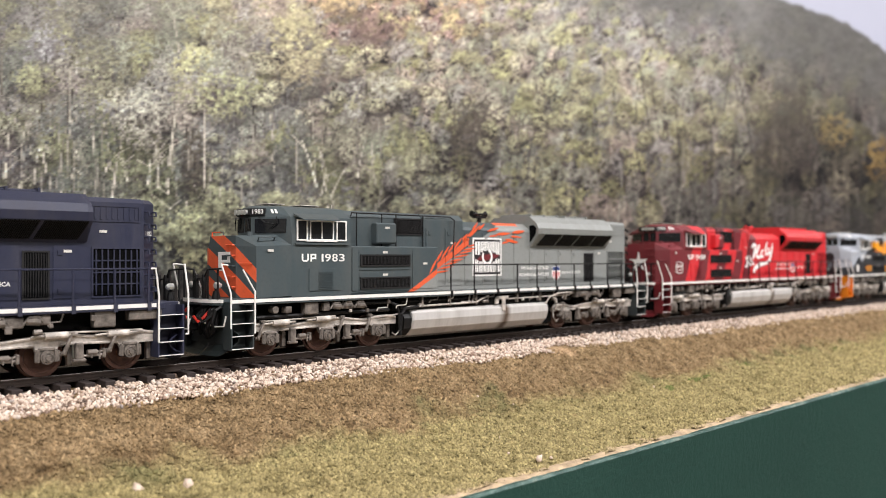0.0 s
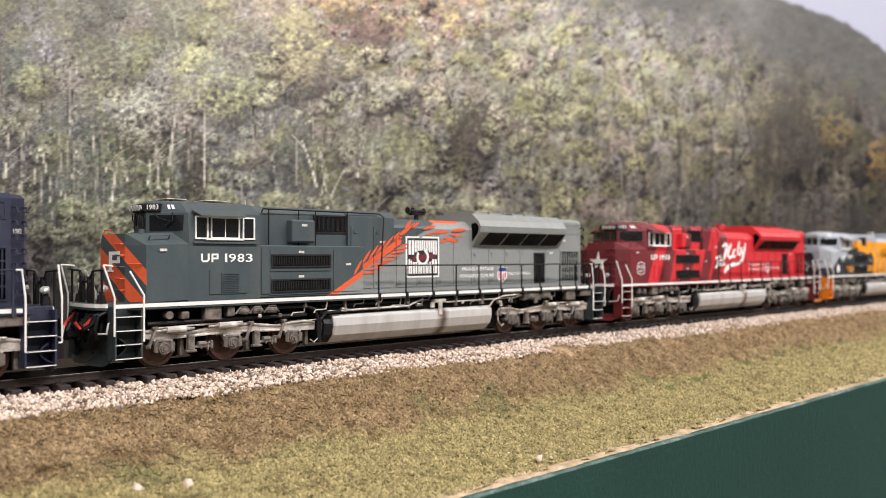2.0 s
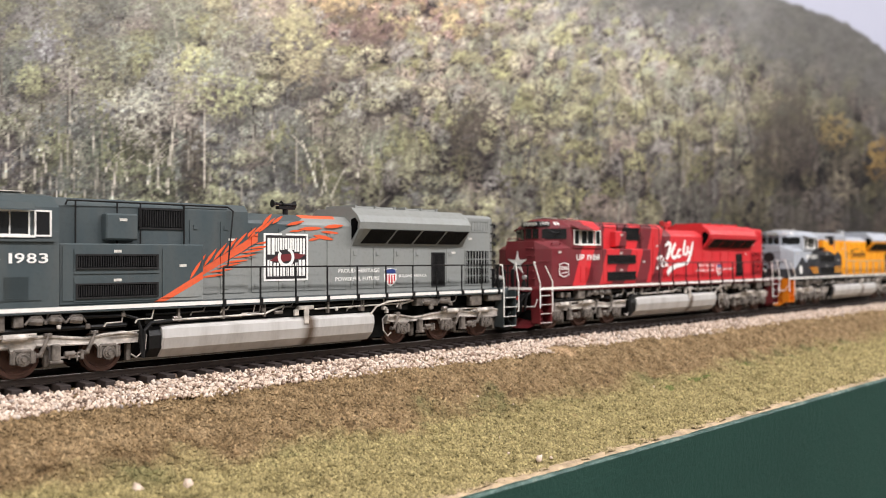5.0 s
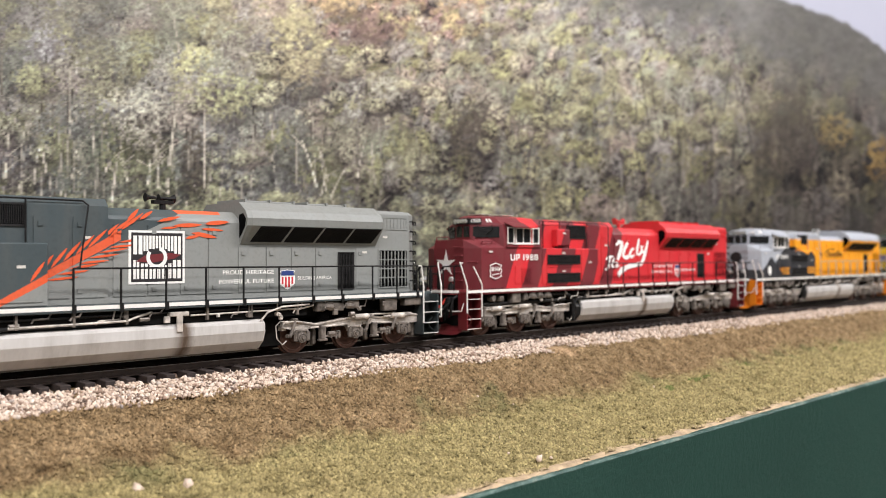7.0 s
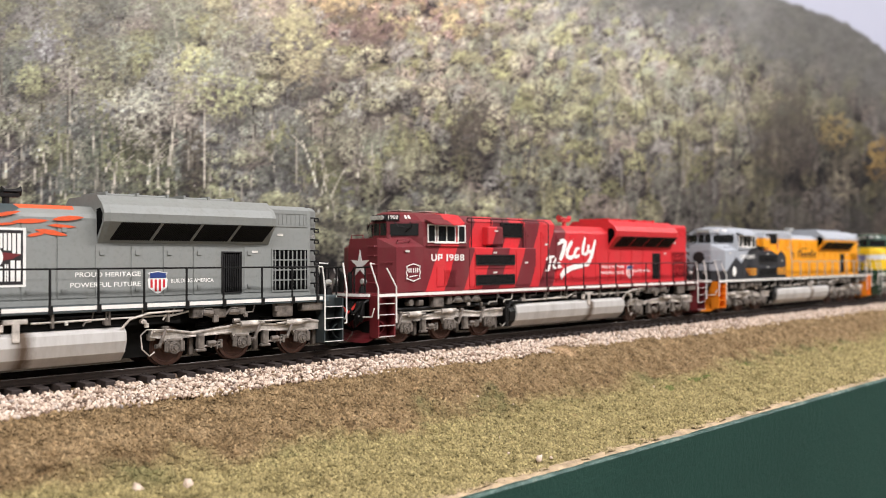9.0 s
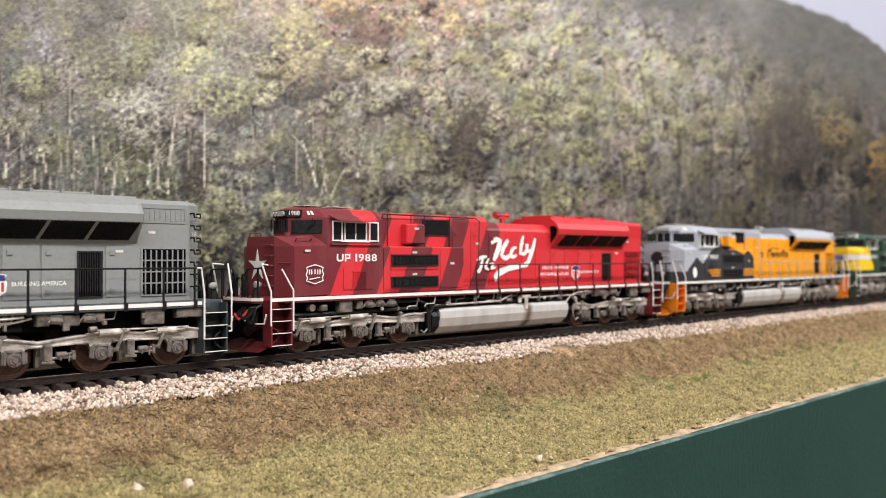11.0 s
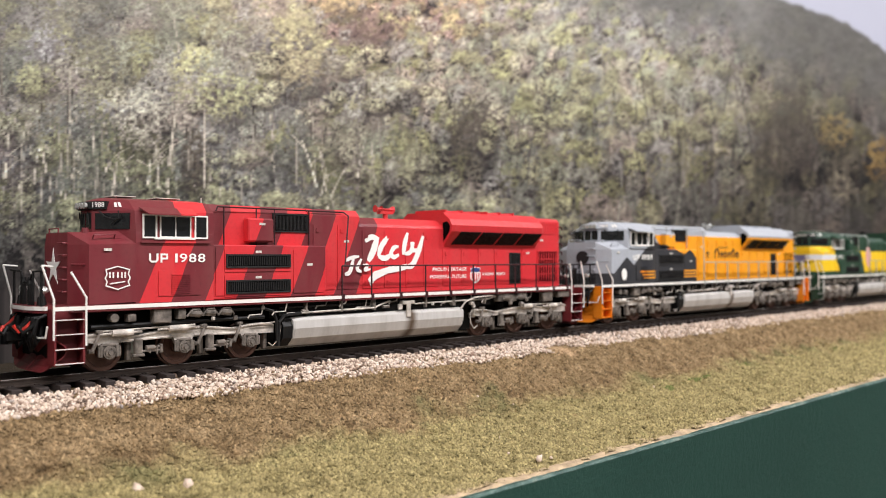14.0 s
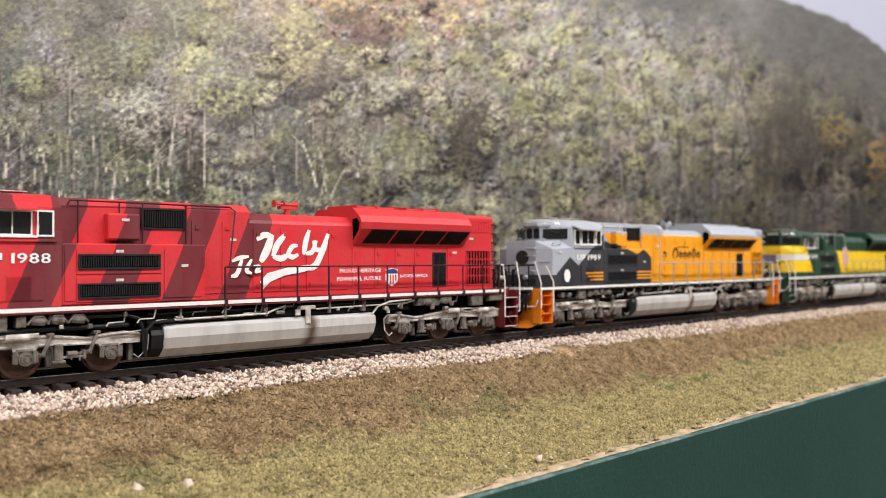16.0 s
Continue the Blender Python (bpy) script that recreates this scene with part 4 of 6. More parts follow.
    def springs(bm, side):
        for sy in (side,):
            for k in range(5):
                tube_z(bm, 0, sy * 1.0, 1.0 + 0.045 * k, 1.03 + 0.045 * k, 0.2, 12)

    for dx in (-1.1, 0.95):
        for sd in (-1, 1):
            g = part("rubber_spring", cached("rubber_spring_%d" % sd, lambda m: springs(m, sd)), M_UNDER, truck)
            g.location = Vector((dx, 0, 0)) * S

    def loop(bm):
        for sy in (-1, 1):
            tube(bm, [(2.1, sy * 1.3, 1.0), (2.9, sy * 1.34, 1.06), (3.06, sy * 1.34, 0.92), (3.02, sy * 1.34, 0.55), (2.8, sy * 1.3, 0.35), (2.66, sy * 1.3, 0.45)], 0.02, 6)
            tube(bm, [(-2.4, sy * 1.3, 1.08), (0.3, sy * 1.3, 1.12)], 0.025, 6)

    pb = bmesh.new()
    loop(pb)
    for b in pieces(pb):
        g = part("sand_pipe", b, M_TRUCK, truck)
        if flip < 0:
            g.rotation_euler = (0, 0, math.pi)

    # black casings also fill the gap between wheels, standing in for its shade
    def motor(bm):
        for dx in (-2.08, 0.0, 2.08):
            box(bm, dx - 0.55, dx + 0.75, -0.62, 0.62, 0.2, 1.0, 0.08)
        box(bm, -2.8, 2.8, -0.5, 0.5, 0.75, 1.12)
    part("traction_motor", cached("traction_motor", motor), M_UNDER, truck, "black motor casings between the wheels")


WHEELSETS = []


def ring_plate(bm, x0, x1, z0, z1, y, w, t=0.012):
    """A rectangular frame standing proud of the plane y."""
    out = [(x0, z0), (x1, z0), (x1, z1), (x0, z1)]
    inn = [(x0 + w, z0 + w), (x1 - w, z0 + w), (x1 - w, z1 - w), (x0 + w, z1 - w)]
    lo, li = [bm.verts.new((x, y, z)) for x, z in out], [bm.verts.new((x, y, z)) for x, z in inn]
    ho, hi = [bm.verts.new((x, y - t, z)) for x, z in out], [bm.verts.new((x, y - t, z)) for x, z in inn]
    for k in range(4):
        m = (k + 1) % 4
        for a, b in ((lo, li), (hi, ho), (li, hi), (ho, lo)):
            bm.faces.new((a[k], a[m], b[m], b[k]))


def locomotive(name, label, body, trim, step_mat, rail_mat, number, extras):
    """One heavy diesel: body is the painted shell, trim the pilot and steps."""
    loco = new("locomotive")
    tagged(loco, label, "locomotive", group="locomotives of the train")

    def sub(nm, fn, mat, lab="", split=""):
        bm = bmesh.new()
        fn(bm)
        if split:
            return [part(nm, b, mat, loco, lab) for b in pieces(bm, split == "side")][0]
        return part(nm, bm, mat, loco, lab)

    def under_part(nm, fn, mat, parents, lab=""):
        bm = bmesh.new()
        fn(bm)
        for b in pieces(bm, True):
            near = sum(v.co.y for v in b.verts) < 0
            part(nm, b, mat, parents[0] if near else parents[-1], lab)

    # frame and walkway
    def deck(bm):
        box(bm, 1.2, 21.45, -1.53, 1.53, 1.60, 1.775, 0.02)
        ring = lambda z: [(1.22, -1.1, z), (0.66, -1.1, z), (0.50, -0.85, z), (0.42, -0.4, z), (0.42, 0.4, z), (0.50, 0.85, z), (0.66, 1.1, z), (1.22, 1.1, z)]
        loft(bm, [ring(1.60), ring(1.775)])
        box(bm, 21.4, 22.05, -1.1, 1.1, 1.60, 1.775, 0.02)
    sub("walkway", deck, trim)

    def under(bm):
        box(bm, 1.2, 21.5, -0.95, 0.95, 1.14, 1.60)
        # lower boxes are black fill, added for the shade under the engine
        box(bm, 6.9, 15.9, -0.9, 0.9, 0.3, 1.2)
        box(bm, 7.0, 16.0, -1.2, 1.2, 1.16, 1.42)
    sub("underframe", under, M_UNDER, "black underframe")

    def stripe(bm):
        for sy in (-1, 1):
            y0, y1 = sorted((sy * 1.53, sy * 1.545))
            box(bm, 1.5, 21.2, y0, y1, 1.665, 1.765)
        edge = [(0.70, -1.14), (0.655, -1.11), (0.49, -0.855), (0.405, -0.4), (0.405, 0.4), (0.49, 0.855), (0.655, 1.11), (0.70, 1.14)]
        loft(bm, [[(x, y, 1.665), (x, y, 1.765), (x - 0.015, y, 1.765), (x - 0.015, y, 1.665)] for x, y in edge])
        box(bm, 0.70, 1.52, -1.565, -1.55, 1.665, 1.765)
        box(bm, 22.052, 22.07, -1.1, 1.1, 1.665, 1.765)
    sub("sill_stripe", stripe, M_WHITE, "white sill stripe", "all")

    sub("nose", nose_shape, body)
    sub("cab", cab_shape, body)
    cabinet = sub("electrical_cabinet", cabinet_shape, body)
    sub("blower_housing", blower_shape, body)
    sub("air_filter_housing", airbox_shape, body)
    hood = sub("engine_hood", hood_shape, body)
    sub("radiator_base", radiator_low, body)
    rad = sub("radiator_housing", radiator_shape, body)
    rear = sub("rear_hood", rear_shape, body)

    # grilles
    for lab, fn in (("upper_louvre", lambda a, b, sy: grille(a, b, 5.48, 7.55, 2.72, 3.02, 1.446, sy, 34)),
                    ("lower_louvre", lambda a, b, sy: grille(a, b, 5.48, 7.55, 1.98, 2.28, 1.446, sy, 34)),
                    ("blower_screen", lambda a, b, sy: grille(a, b, 7.28, 8.48, 3.78, 4.26, 1.02, sy, 24)),
                    ("cabinet_door_screen", lambda a, b, sy: grille(a, b, 18.06, 18.62, 1.98, 3.1, 1.0, sy, 9)),
                    ("intake_screen", lambda a, b, sy: grille(a, b, 19.74, 20.98, 1.98, 3.2, 1.0, sy, 8, 0.03, 3, 0.11)),
                    ("vent_screen", lambda a, b, sy: grille(a, b, 19.72, 20.95, 3.95, 4.3, 1.0, sy, 8, 0.02))):
        for sy in (-1, 1):
            a, b = bmesh.new(), bmesh.new()
            fn(a, b, sy)
            # flat plate; except on vents its black paints the shade of recessed openings
            g = part(lab, a, M_GRILLE if lab != "vent_screen" else body, loco, "flat backing plate of a screen")
            tagged(part("screen_mesh", b, body if lab in ("intake_screen", "vent_screen") else M_SLAT, g), kind="stuff")

    # radiator intakes on the flared underside
    for k in range(4):
        x0 = 14.74 + k * 1.17
        for sy in (-1, 1):
            a, b = bmesh.new(), bmesh.new()
            lo, hi = (sy * 1.085, 3.44), (sy * 1.45, 3.885)
            sh = 0.16
            n_y, n_z = sy * 0.78, -0.62
            o = 0.006
            p = [(x0 + 0.0, lo[0] + n_y * o, lo[1] + n_z * o), (x0 + 1.07, lo[0] + n_y * o, lo[1] + n_z * o), (x0 + 1.07 + sh, hi[0] + n_y * o, hi[1] + n_z * o), (x0 + sh, hi[0] + n_y * o, hi[1] + n_z * o)]
            loft(a, [p, [(q[0], q[1] - n_y * 0.05, q[2] - n_z * 0.05) for q in p]])
            for i in range(22):
                f = (i + 0.5) / 22
                c0 = Vector(p[0]).lerp(Vector(p[1]), f)
                c1 = Vector(p[3]).lerp(Vector(p[2]), f)
                w = Vector((0.011, 0, 0))
                out = Vector((0, n_y, n_z)) * 0.02
                loft(b, [[c0 - w, c0 + w, c0 + w + out, c0 - w + out], [c1 - w, c1 + w, c1 + w + out, c1 - w + out]])
            g = part("radiator_intake", a, M_GRILLE, loco, "black slanted radiator screen")
            tagged(part("screen_mesh", b, M_BLACK, g), kind="stuff")

    # black plates on the end face paint the shade of an open mouth
    def mouth(bm):
        for sy in (-1, 1):
            p = [(14.455, sy * 0.98, 3.52), (14.455, sy * 1.30, 3.88), (14.455, sy * 1.34, 4.1), (14.455, sy * 1.2, 4.26), (14.455, sy * 0.98, 4.22)]
            loft(bm, [p, [(x - 0.02, y, z) for x, y, z in p]])
    sub("intake_mouth_shade", mouth, M_GRILLE, "black plate for the shaded opening at the radiator's end", "side")

    def fans(bm):
        box(bm, x0, x1, -0.75, 0.75, 4.55, 4.67, 0.03)
        for xc in (x0 + 0.02, (x0 + x1) / 2, x1 - 0.02):
            box(bm, xc - 0.03, xc + 0.03, -0.82, 0.82, 4.54, 4.71)
    for x0, x1 in ((14.75, 16.5), (16.95, 18.5)):
        sub("roof_fan_housing", fans, body)
    sub("roof_hatch", lambda b: box(b, 19.5, 21.2, -0.6, 0.6, 4.5, 4.56, 0.02), body)

    def panels(bm, latches):
        # hood doors, latches and seams as thin raised plates
        for sy in (-1, 1):
            for x0, x1, z0, z1, y in ((10.7, 11.6, 1.95, 3.85, 1.0), (11.65, 12.55, 1.95, 3.85, 1.0), (12.6, 13.4, 1.95, 3.85, 1.0), (13.45, 14.2, 1.95, 3.85, 1.0), (14.4, 15.3, 1.95, 3.28, 1.0), (15.35, 16.2, 1.95, 3.28, 1.0), (16.25, 17.1, 1.95, 3.28, 1.0), (17.15, 17.95, 1.95, 3.28, 1.0), (18.75, 19.35, 1.95, 3.28, 1.0), (9.65, 10.45, 1.95, 4.0, 1.05), (8.7, 9.55, 1.95, 4.0, 1.05), (7.72, 8.8, 1.9, 3.2, 1.42), (5.12, 5.38, 1.9, 3.25, 1.42), (5.4, 7.62, 2.56, 3.2, 1.42), (5.4, 7.62, 1.86, 2.46, 1.42), (3.4, 4.6, 1.95, 2.62, 1.5)):
                y0, y1 = sorted((sy * y, sy * (y + 0.024)))
                (box(bm, x0, x1, y0, y1, z0, z1) if not latches else None)
                if y < 1.3 and latches:
                    for zz in (z0 + 0.18, z1 - 0.18):
                        y2, y3 = sorted((sy * (y + 0.024), sy * (y + 0.05)))
                        box(bm, x0 + 0.1, x0 + 0.22, y2, y3, zz - 0.06, zz + 0.06)
    sub("body_door", lambda b: panels(b, False), body, "", "all")
    sub("door_latch", lambda b: panels(b, True), body, "", "all")

    def louvre(bm):
        for sy in (-1, 1):
            for k in range(11):
                y0, y1 = sorted((sy * 1.524, sy * 1.545))
                box(bm, 3.75, 4.3, y0, y1, 2.0 + k * 0.05, 2.025 + k * 0.05)
    sub("cab_side_louvre", louvre, body, "", "side")

    # side box and handrail along the blower housing
    def sidebox(bm):
        for sy in (-1, 1):
            y0, y1 = sorted((sy * 1.0, sy * 1.32))
            box(bm, 6.25, 7.1, y0, y1, 3.42, 4.12, 0.05)
    sub("side_equipment_box", sidebox, body, "", "side")

    # cab windows
    def frames(bm):
        for sy in (-1, 1):
            y = 1.5 * sy if sy < 0 else 1.5 + 0.03
            for x0, x1 in ((2.95, 3.35), (4.43, 4.83)):
                ring_plate(bm, x0, x1, 3.48, 4.12, y, 0.042, 0.035)
            ring_plate(bm, 3.43, 4.33, 3.5, 4.10, y, 0.035, 0.03)
            plate(bm, [(3.865, 3.53), (3.89, 3.53), (3.89, 4.07), (3.865, 4.07)], y, 0.03)
            plate(bm, [(3.28, 3.455), (4.44, 3.455), (4.44, 3.51), (3.28, 3.51)], y, 0.06)
            plate(bm, [(3.28, 4.09), (4.44, 4.09), (4.44, 4.125), (3.28, 4.125)], y, 0.031)
    wb = bmesh.new()
    frames(wb)
    wins = [part("window_frame", b, M_WHITE, loco, "white cab window frame") for b in pieces(wb)]

    def sidepane(bm):
        for sy in (-1, 1):
            y0, y1 = sorted((sy * 1.47, sy * 1.506))
            for xa, xb in ((2.99, 3.31), (3.46, 4.30), (4.47, 4.79)):
                box(bm, xa, xb, y0, y1, 3.5, 4.1)
    under_part("pane", sidepane, M_PANE, wins, "dark glossy window glass")

    def visor(bm):
        for sy in (-1, 1):
            a = [(2.9, sy * 1.40, 4.27), (4.42, sy * 1.40, 4.27), (4.36, sy * 1.82, 4.09), (2.98, sy * 1.82, 4.09)]
            loft(bm, [a, [(x, y, z + 0.035) for x, y, z in a]])
            y0, y1 = sorted((sy * 1.5, sy * 1.56))
            box(bm, 2.9, 4.9, y0, y1, 3.36, 3.41)
    sub("window_visor", visor, body, "", "side")

    def shields(bm):
        # two front panes and two corner panes, let in just proud of the cab face
        def face(a, b, z0, z1, o):
            d = Vector((b[0] - a[0], b[1] - a[1], 0)).normalized()
            nrm = Vector((d.y, -d.x, 0))
            if nrm.x > 0:
                nrm = -nrm
            a, b = Vector((*a, 0)), Vector((*b, 0))
            p = [a + Vector((0, 0, z0)), b + Vector((0, 0, z0)), b + Vector((0, 0, z1)), a + Vector((0, 0, z1))]
            loft(bm, [[q + nrm * o for q in p], [q - nrm * 0.02 for q in p]])
        face((2.085, -0.35), (2.085, -0.03), 3.74, 4.16, 0.02)
        face((2.085, 0.03), (2.085, 0.35), 3.74, 4.16, 0.02)
        for sy in (-1, 1):
            face((2.15, sy * 0.48), (2.69, sy * 1.34), 3.72, 4.14, 0.035)
    ws = sub("windshield", shields, M_PANE, "dark glossy windshield glass", "all")

    def wipers(bm):
        for sy in (-1, 1):
            tube(bm, [(2.16, sy * 0.66, 4.2), (2.24, sy * 0.84, 4.04), (2.42, sy * 1.1, 3.97)], 0.018, 6)
            tube(bm, [(2.46, sy * 1.16, 4.2), (2.46, sy * 1.18, 4.0), (2.34, sy * 0.98, 3.84)], 0.018, 6)
            tube(bm, [(2.04, sy * 0.2, 4.2), (2.04, sy * 0.26, 3.86)], 0.018, 6)
    sub("wiper", wipers, M_BLACK, "black wiper arm", "all")

    def boards(bm):
        box(bm, 1.98, 2.24, -0.37, 0.37, 4.24, 4.46, 0.03)
        for sy in (-1, 1):
            a = [(2.02, sy * 0.37, 4.25), (2.28, sy * 0.79, 4.25), (2.32, sy * 0.76, 4.46), (2.06, sy * 0.34, 4.46)]
            loft(bm, [a, [(x + 0.12, y - sy * 0.12, z) for x, y, z in a]])
    sub("number_board_housing", boards, extras.get("boards", M_BLACK), "number board housing above the windshield")

    def lights(bm):
        for y in (-0.27, -0.09, 0.09, 0.27):
            ring = lambda x, q: [(x, y + q * math.cos(2 * math.pi * k / 12), 4.35 + q * math.sin(2 * math.pi * k / 12)) for k in range(12)]
            loft(bm, [ring(1.91, 0.085), ring(1.99, 0.075)])
    sub("headlight", lights, M_LENS, "clear headlight lenses", "all")

    if number:
        d = part("board_digits", lettering(number, 0.14, 0, 0.36, -0.065, 0), M_DECAL, loco, "white number on a black board")
        d.rotation_euler = (0, 0, -math.atan2(0.42, 0.26))
        d.location = Vector((2.062, -0.463, 4.36)) * S
        d = part("rear_digits", lettering(number, 0.12, 0, 0.30, -0.06, 0), M_DECAL, loco, "small white number on the rear corner")
        d.rotation_euler = (0, 0, math.atan2(0.28, 0.4))
        d.location = Vector((21.17, -0.962, 3.62)) * S
        for k, ch in enumerate(number):
            dx0 = (3.86, 3.99, 4.26, 4.53)[k]
            part("cab_digit", lettering(ch, 0.24, dx0, dx0 + (0.075 if ch == "1" else 0.225), 2.84, -1.52), M_DECAL, loco, "white road number digit")
        bm = bmesh.new()
        plate(bm, [(3.13, 3.08), (3.13, 2.90), (3.19, 2.84), (3.33, 2.84), (3.39, 2.90), (3.39, 3.08), (3.335, 3.08), (3.335, 2.91), (3.31, 2.89), (3.21, 2.89), (3.185, 2.91), (3.185, 3.08)], -1.505, 0.015)
        ring_plate(bm, 3.45, 3.66, 2.92, 3.08, -1.505, 0.05, 0.015)
        plate(bm, [(3.45, 2.84), (3.5, 2.84), (3.5, 2.93), (3.45, 2.93)], -1.505, 0.015)
        part("cab_initials", bm, M_DECAL, loco, "white painted marks")
        bm = bmesh.new()
        for f0, f1 in ((0.56, 0.63), (0.67, 0.74)):
            q = [Vector((2.08, -0.37, 4.2)).lerp(Vector((2.78, -1.42, 4.2)), f).lerp(Vector((2.20, -0.32, 4.5)).lerp(Vector((2.80, -0.98, 4.5)), f), h) for f, h in ((f0, 0.3), (f1, 0.3), (f1, 0.72), (f0, 0.72))]
            loft(bm, [[a + Vector((-0.025, -0.02, 0.02)) for a in q], q])
        part("corner_mark", bm, M_DECAL, loco, "two small white bars")

    def roof_bits(bm):
        for x0, x1 in ((2.7, 3.3), (3.9, 4.6)):
            box(bm, x0, x1, -0.35, 0.35, 4.62, 4.65, 0.01)
            for xx in (x0 + 0.08, x1 - 0.08):
                for yy in (-0.25, 0.25):
                    box(bm, xx - 0.02, xx + 0.02, yy - 0.02, yy + 0.02, 4.56, 4.62)
        tube_z(bm, 5.6, 0.3, 4.5, 4.75, 0.02)
    sub("roof_antenna", roof_bits, M_TRUCK, "small grey roof antenna plates")

    def horn(bm):
        tube_z(bm, 12.55, 0.0, 4.28, 4.52, 0.09)
        box(bm, 12.25, 12.85, -0.10, 0.10, 4.50, 4.60)
        for k, (x, l) in enumerate(((12.30, 0.34), (12.5, -0.4), (12.8, 0.3))):
            ring = lambda q, r_: [(q, (k - 1) * 0.16 + r_ * math.cos(2 * math.pi * j / 10), 4.66 + r_ * math.sin(2 * math.pi * j / 10)) for j in range(10)]
            loft(bm, [ring(x, 0.03), ring(x - l * 0.7, 0.06), ring(x - l, 0.13)])
    sub("horn", horn, extras.get("horn", M_BLACK))

    def pods(bm):
        for sy in (-1, 1):
            tube(bm, [(9.9, sy * 1.05, 4.42), (5.35, sy * 1.12, 4.42), (5.3, sy * 1.12, 4.3)], 0.025, 6)
            for x in (5.55, 6.62, 7.25, 8.5):
                tube(bm, [(x, sy * 1.12, 4.42), (x, sy * 1.12, 3.34)], 0.022, 6)
            tube(bm, [(9.9, sy * 1.05, 4.42), (9.98, sy * 1.2, 4.3), (9.7, sy * 1.4, 2.75), (9.55, sy * 1.50, 2.7)], 0.025, 6)
    sub("upper_handrail", pods, rail_mat, "", "side")

    # walkway handrail
    def toprail(bm):
        for sy in (-1, 1):
            tube(bm, [(9.5, sy * 1.5, 2.7), (21.1, sy * 1.5, 2.68), (21.2, sy * 1.5, 2.6)], 0.026, 6)
    wb = bmesh.new()
    toprail(wb)
    rails_ = [part("handrail", b, rail_mat, loco, "thin side handrail") for b in pieces(wb, True)]

    def post(bm):
        for sy in (-1, 1):
            tube(bm, [(0, sy * 1.5, 1.60), (0, sy * 1.5, 2.7)], 0.03, 6)
            y0, y1 = sorted((sy * 1.53, sy * 1.575))
            box(bm, -0.05, 0.05, y0, y1, 1.58, 1.80)
    pm = bmesh.new()
    post(pm)
    pmes = [mesh_of("stanchion", b) for b in pieces(pm, True)]
    for x in (9.5, 10.7, 11.93, 13.1, 14.28, 15.48, 16.68, 17.8, 19.05, 20.1, 21.0):
        for pme, hr in zip(pmes, rails_):
            st = part("stanchion", pme, rail_mat, hr)
            st.location.x = x * S

    # steps and grab irons at both ends
    for e, x0, sgn in (("front", 0.72, 1), ("rear", 22.0, -1)):
        def stepwell(bm):
            for sy in (-1, 1):
                ys = sorted((sy * 1.12, sy * 1.53))
                for xa in (x0, x0 + sgn * 0.70):
                    box(bm, min(xa, xa + sgn * 0.05), max(xa, xa + sgn * 0.05), ys[0], ys[1], 0.32, 1.70)
                yb = sorted((sy * 1.08, sy * 1.13))
                box(bm, min(x0, x0 + sgn * 0.75), max(x0, x0 + sgn * 0.75), yb[0], yb[1], 0.32, 1.70)
        wb = bmesh.new()
        stepwell(wb)
        wells = [part("step_well", b, extras.get("steps", trim), loco) for b in pieces(wb, True)]

        def treads(bm):
            for sy in (-1, 1):
                for z in (0.34, 0.70, 1.06, 1.42):
                    box(bm, min(x0, x0 + sgn * 0.74) + 0.02, max(x0, x0 + sgn * 0.74) - 0.02, min(sy * 1.525, sy * 1.55), max(sy * 1.525, sy * 1.55), z + 0.008, z + 0.028)
        def boards_(bm):
            for sy in (-1, 1):
                ys = sorted((sy * 1.13, sy * 1.525))
                for z in (0.33, 0.69, 1.05, 1.41):
                    box(bm, min(x0, x0 + sgn * 0.70) + 0.055, max(x0, x0 + sgn * 0.70) - 0.005, ys[0], ys[1], z, z + 0.03)
        tb = bmesh.new()
        boards_(tb)
        for b in pieces(tb):
            part("step", b, extras.get("steps", trim), wells[0] if sum(v.co.y for v in b.verts) < 0 else wells[-1])
        tb = bmesh.new()
        treads(tb)
        for b in pieces(tb):
            part("step_edge", b, step_mat, wells[0] if sum(v.co.y for v in b.verts) < 0 else wells[-1], "white step edge")

        def irons(bm):
            for sy in (-1, 1):
                y = sy * 1.56
                if sgn > 0:
                    tube(bm, [(x0 - 0.26, y - sy * 0.12, 2.78), (x0 - 0.02, y, 1.95), (x0 - 0.02, y, 0.95)], 0.027, 8)
                    tube(bm, [(x0 + 0.42, y - sy * 0.1, 2.62), (x0 + 0.76, y, 1.98), (x0 + 0.76, y, 0.78)], 0.027, 8)
                    tube(bm, [(x0 - 0.26, y - sy * 0.12, 2.78), (x0 + 0.05, y - sy * 0.3, 2.75)], 0.024, 8)
                else:
                    tube(bm, [(x0 + 0.05, y - sy * 0.12, 2.80), (x0 + 0.10, y, 2.0), (x0 + 0.10, y, 0.9), (x0 + 0.02, y, 0.9)], 0.027, 8)
                    tube(bm, [(x0 - 0.95, y - sy * 0.02, 2.68), (x0 - 0.82, y - sy * 0.02, 2.68), (x0 - 0.74, y, 1.98), (x0 - 0.74, y, 0.72)], 0.027, 8)
        sub("grab_iron", irons, M_WHITE, "white bent grab iron", "all")

        def endrail(bm):
            xe = x0 - sgn * 0.12
            for y in (-1.0, -0.42, 0.42, 1.0):
                tube(bm, [(xe, y, 1.75), (xe, y, 2.62)], 0.032, 6)
            tube(bm, [(xe, -1.3, 2.66), (xe, -0.42, 2.62), (xe - sgn * 0.02, -0.2, 2.35), (xe - sgn * 0.02, 0.2, 2.35), (xe, 0.42, 2.62), (xe, 1.3, 2.66)], 0.028, 6)
            for y in (-0.72, 0.72):
                tube_z(bm, xe + sgn * 0.1, y, 1.77, 2.0, 0.13, 10, 0.09)
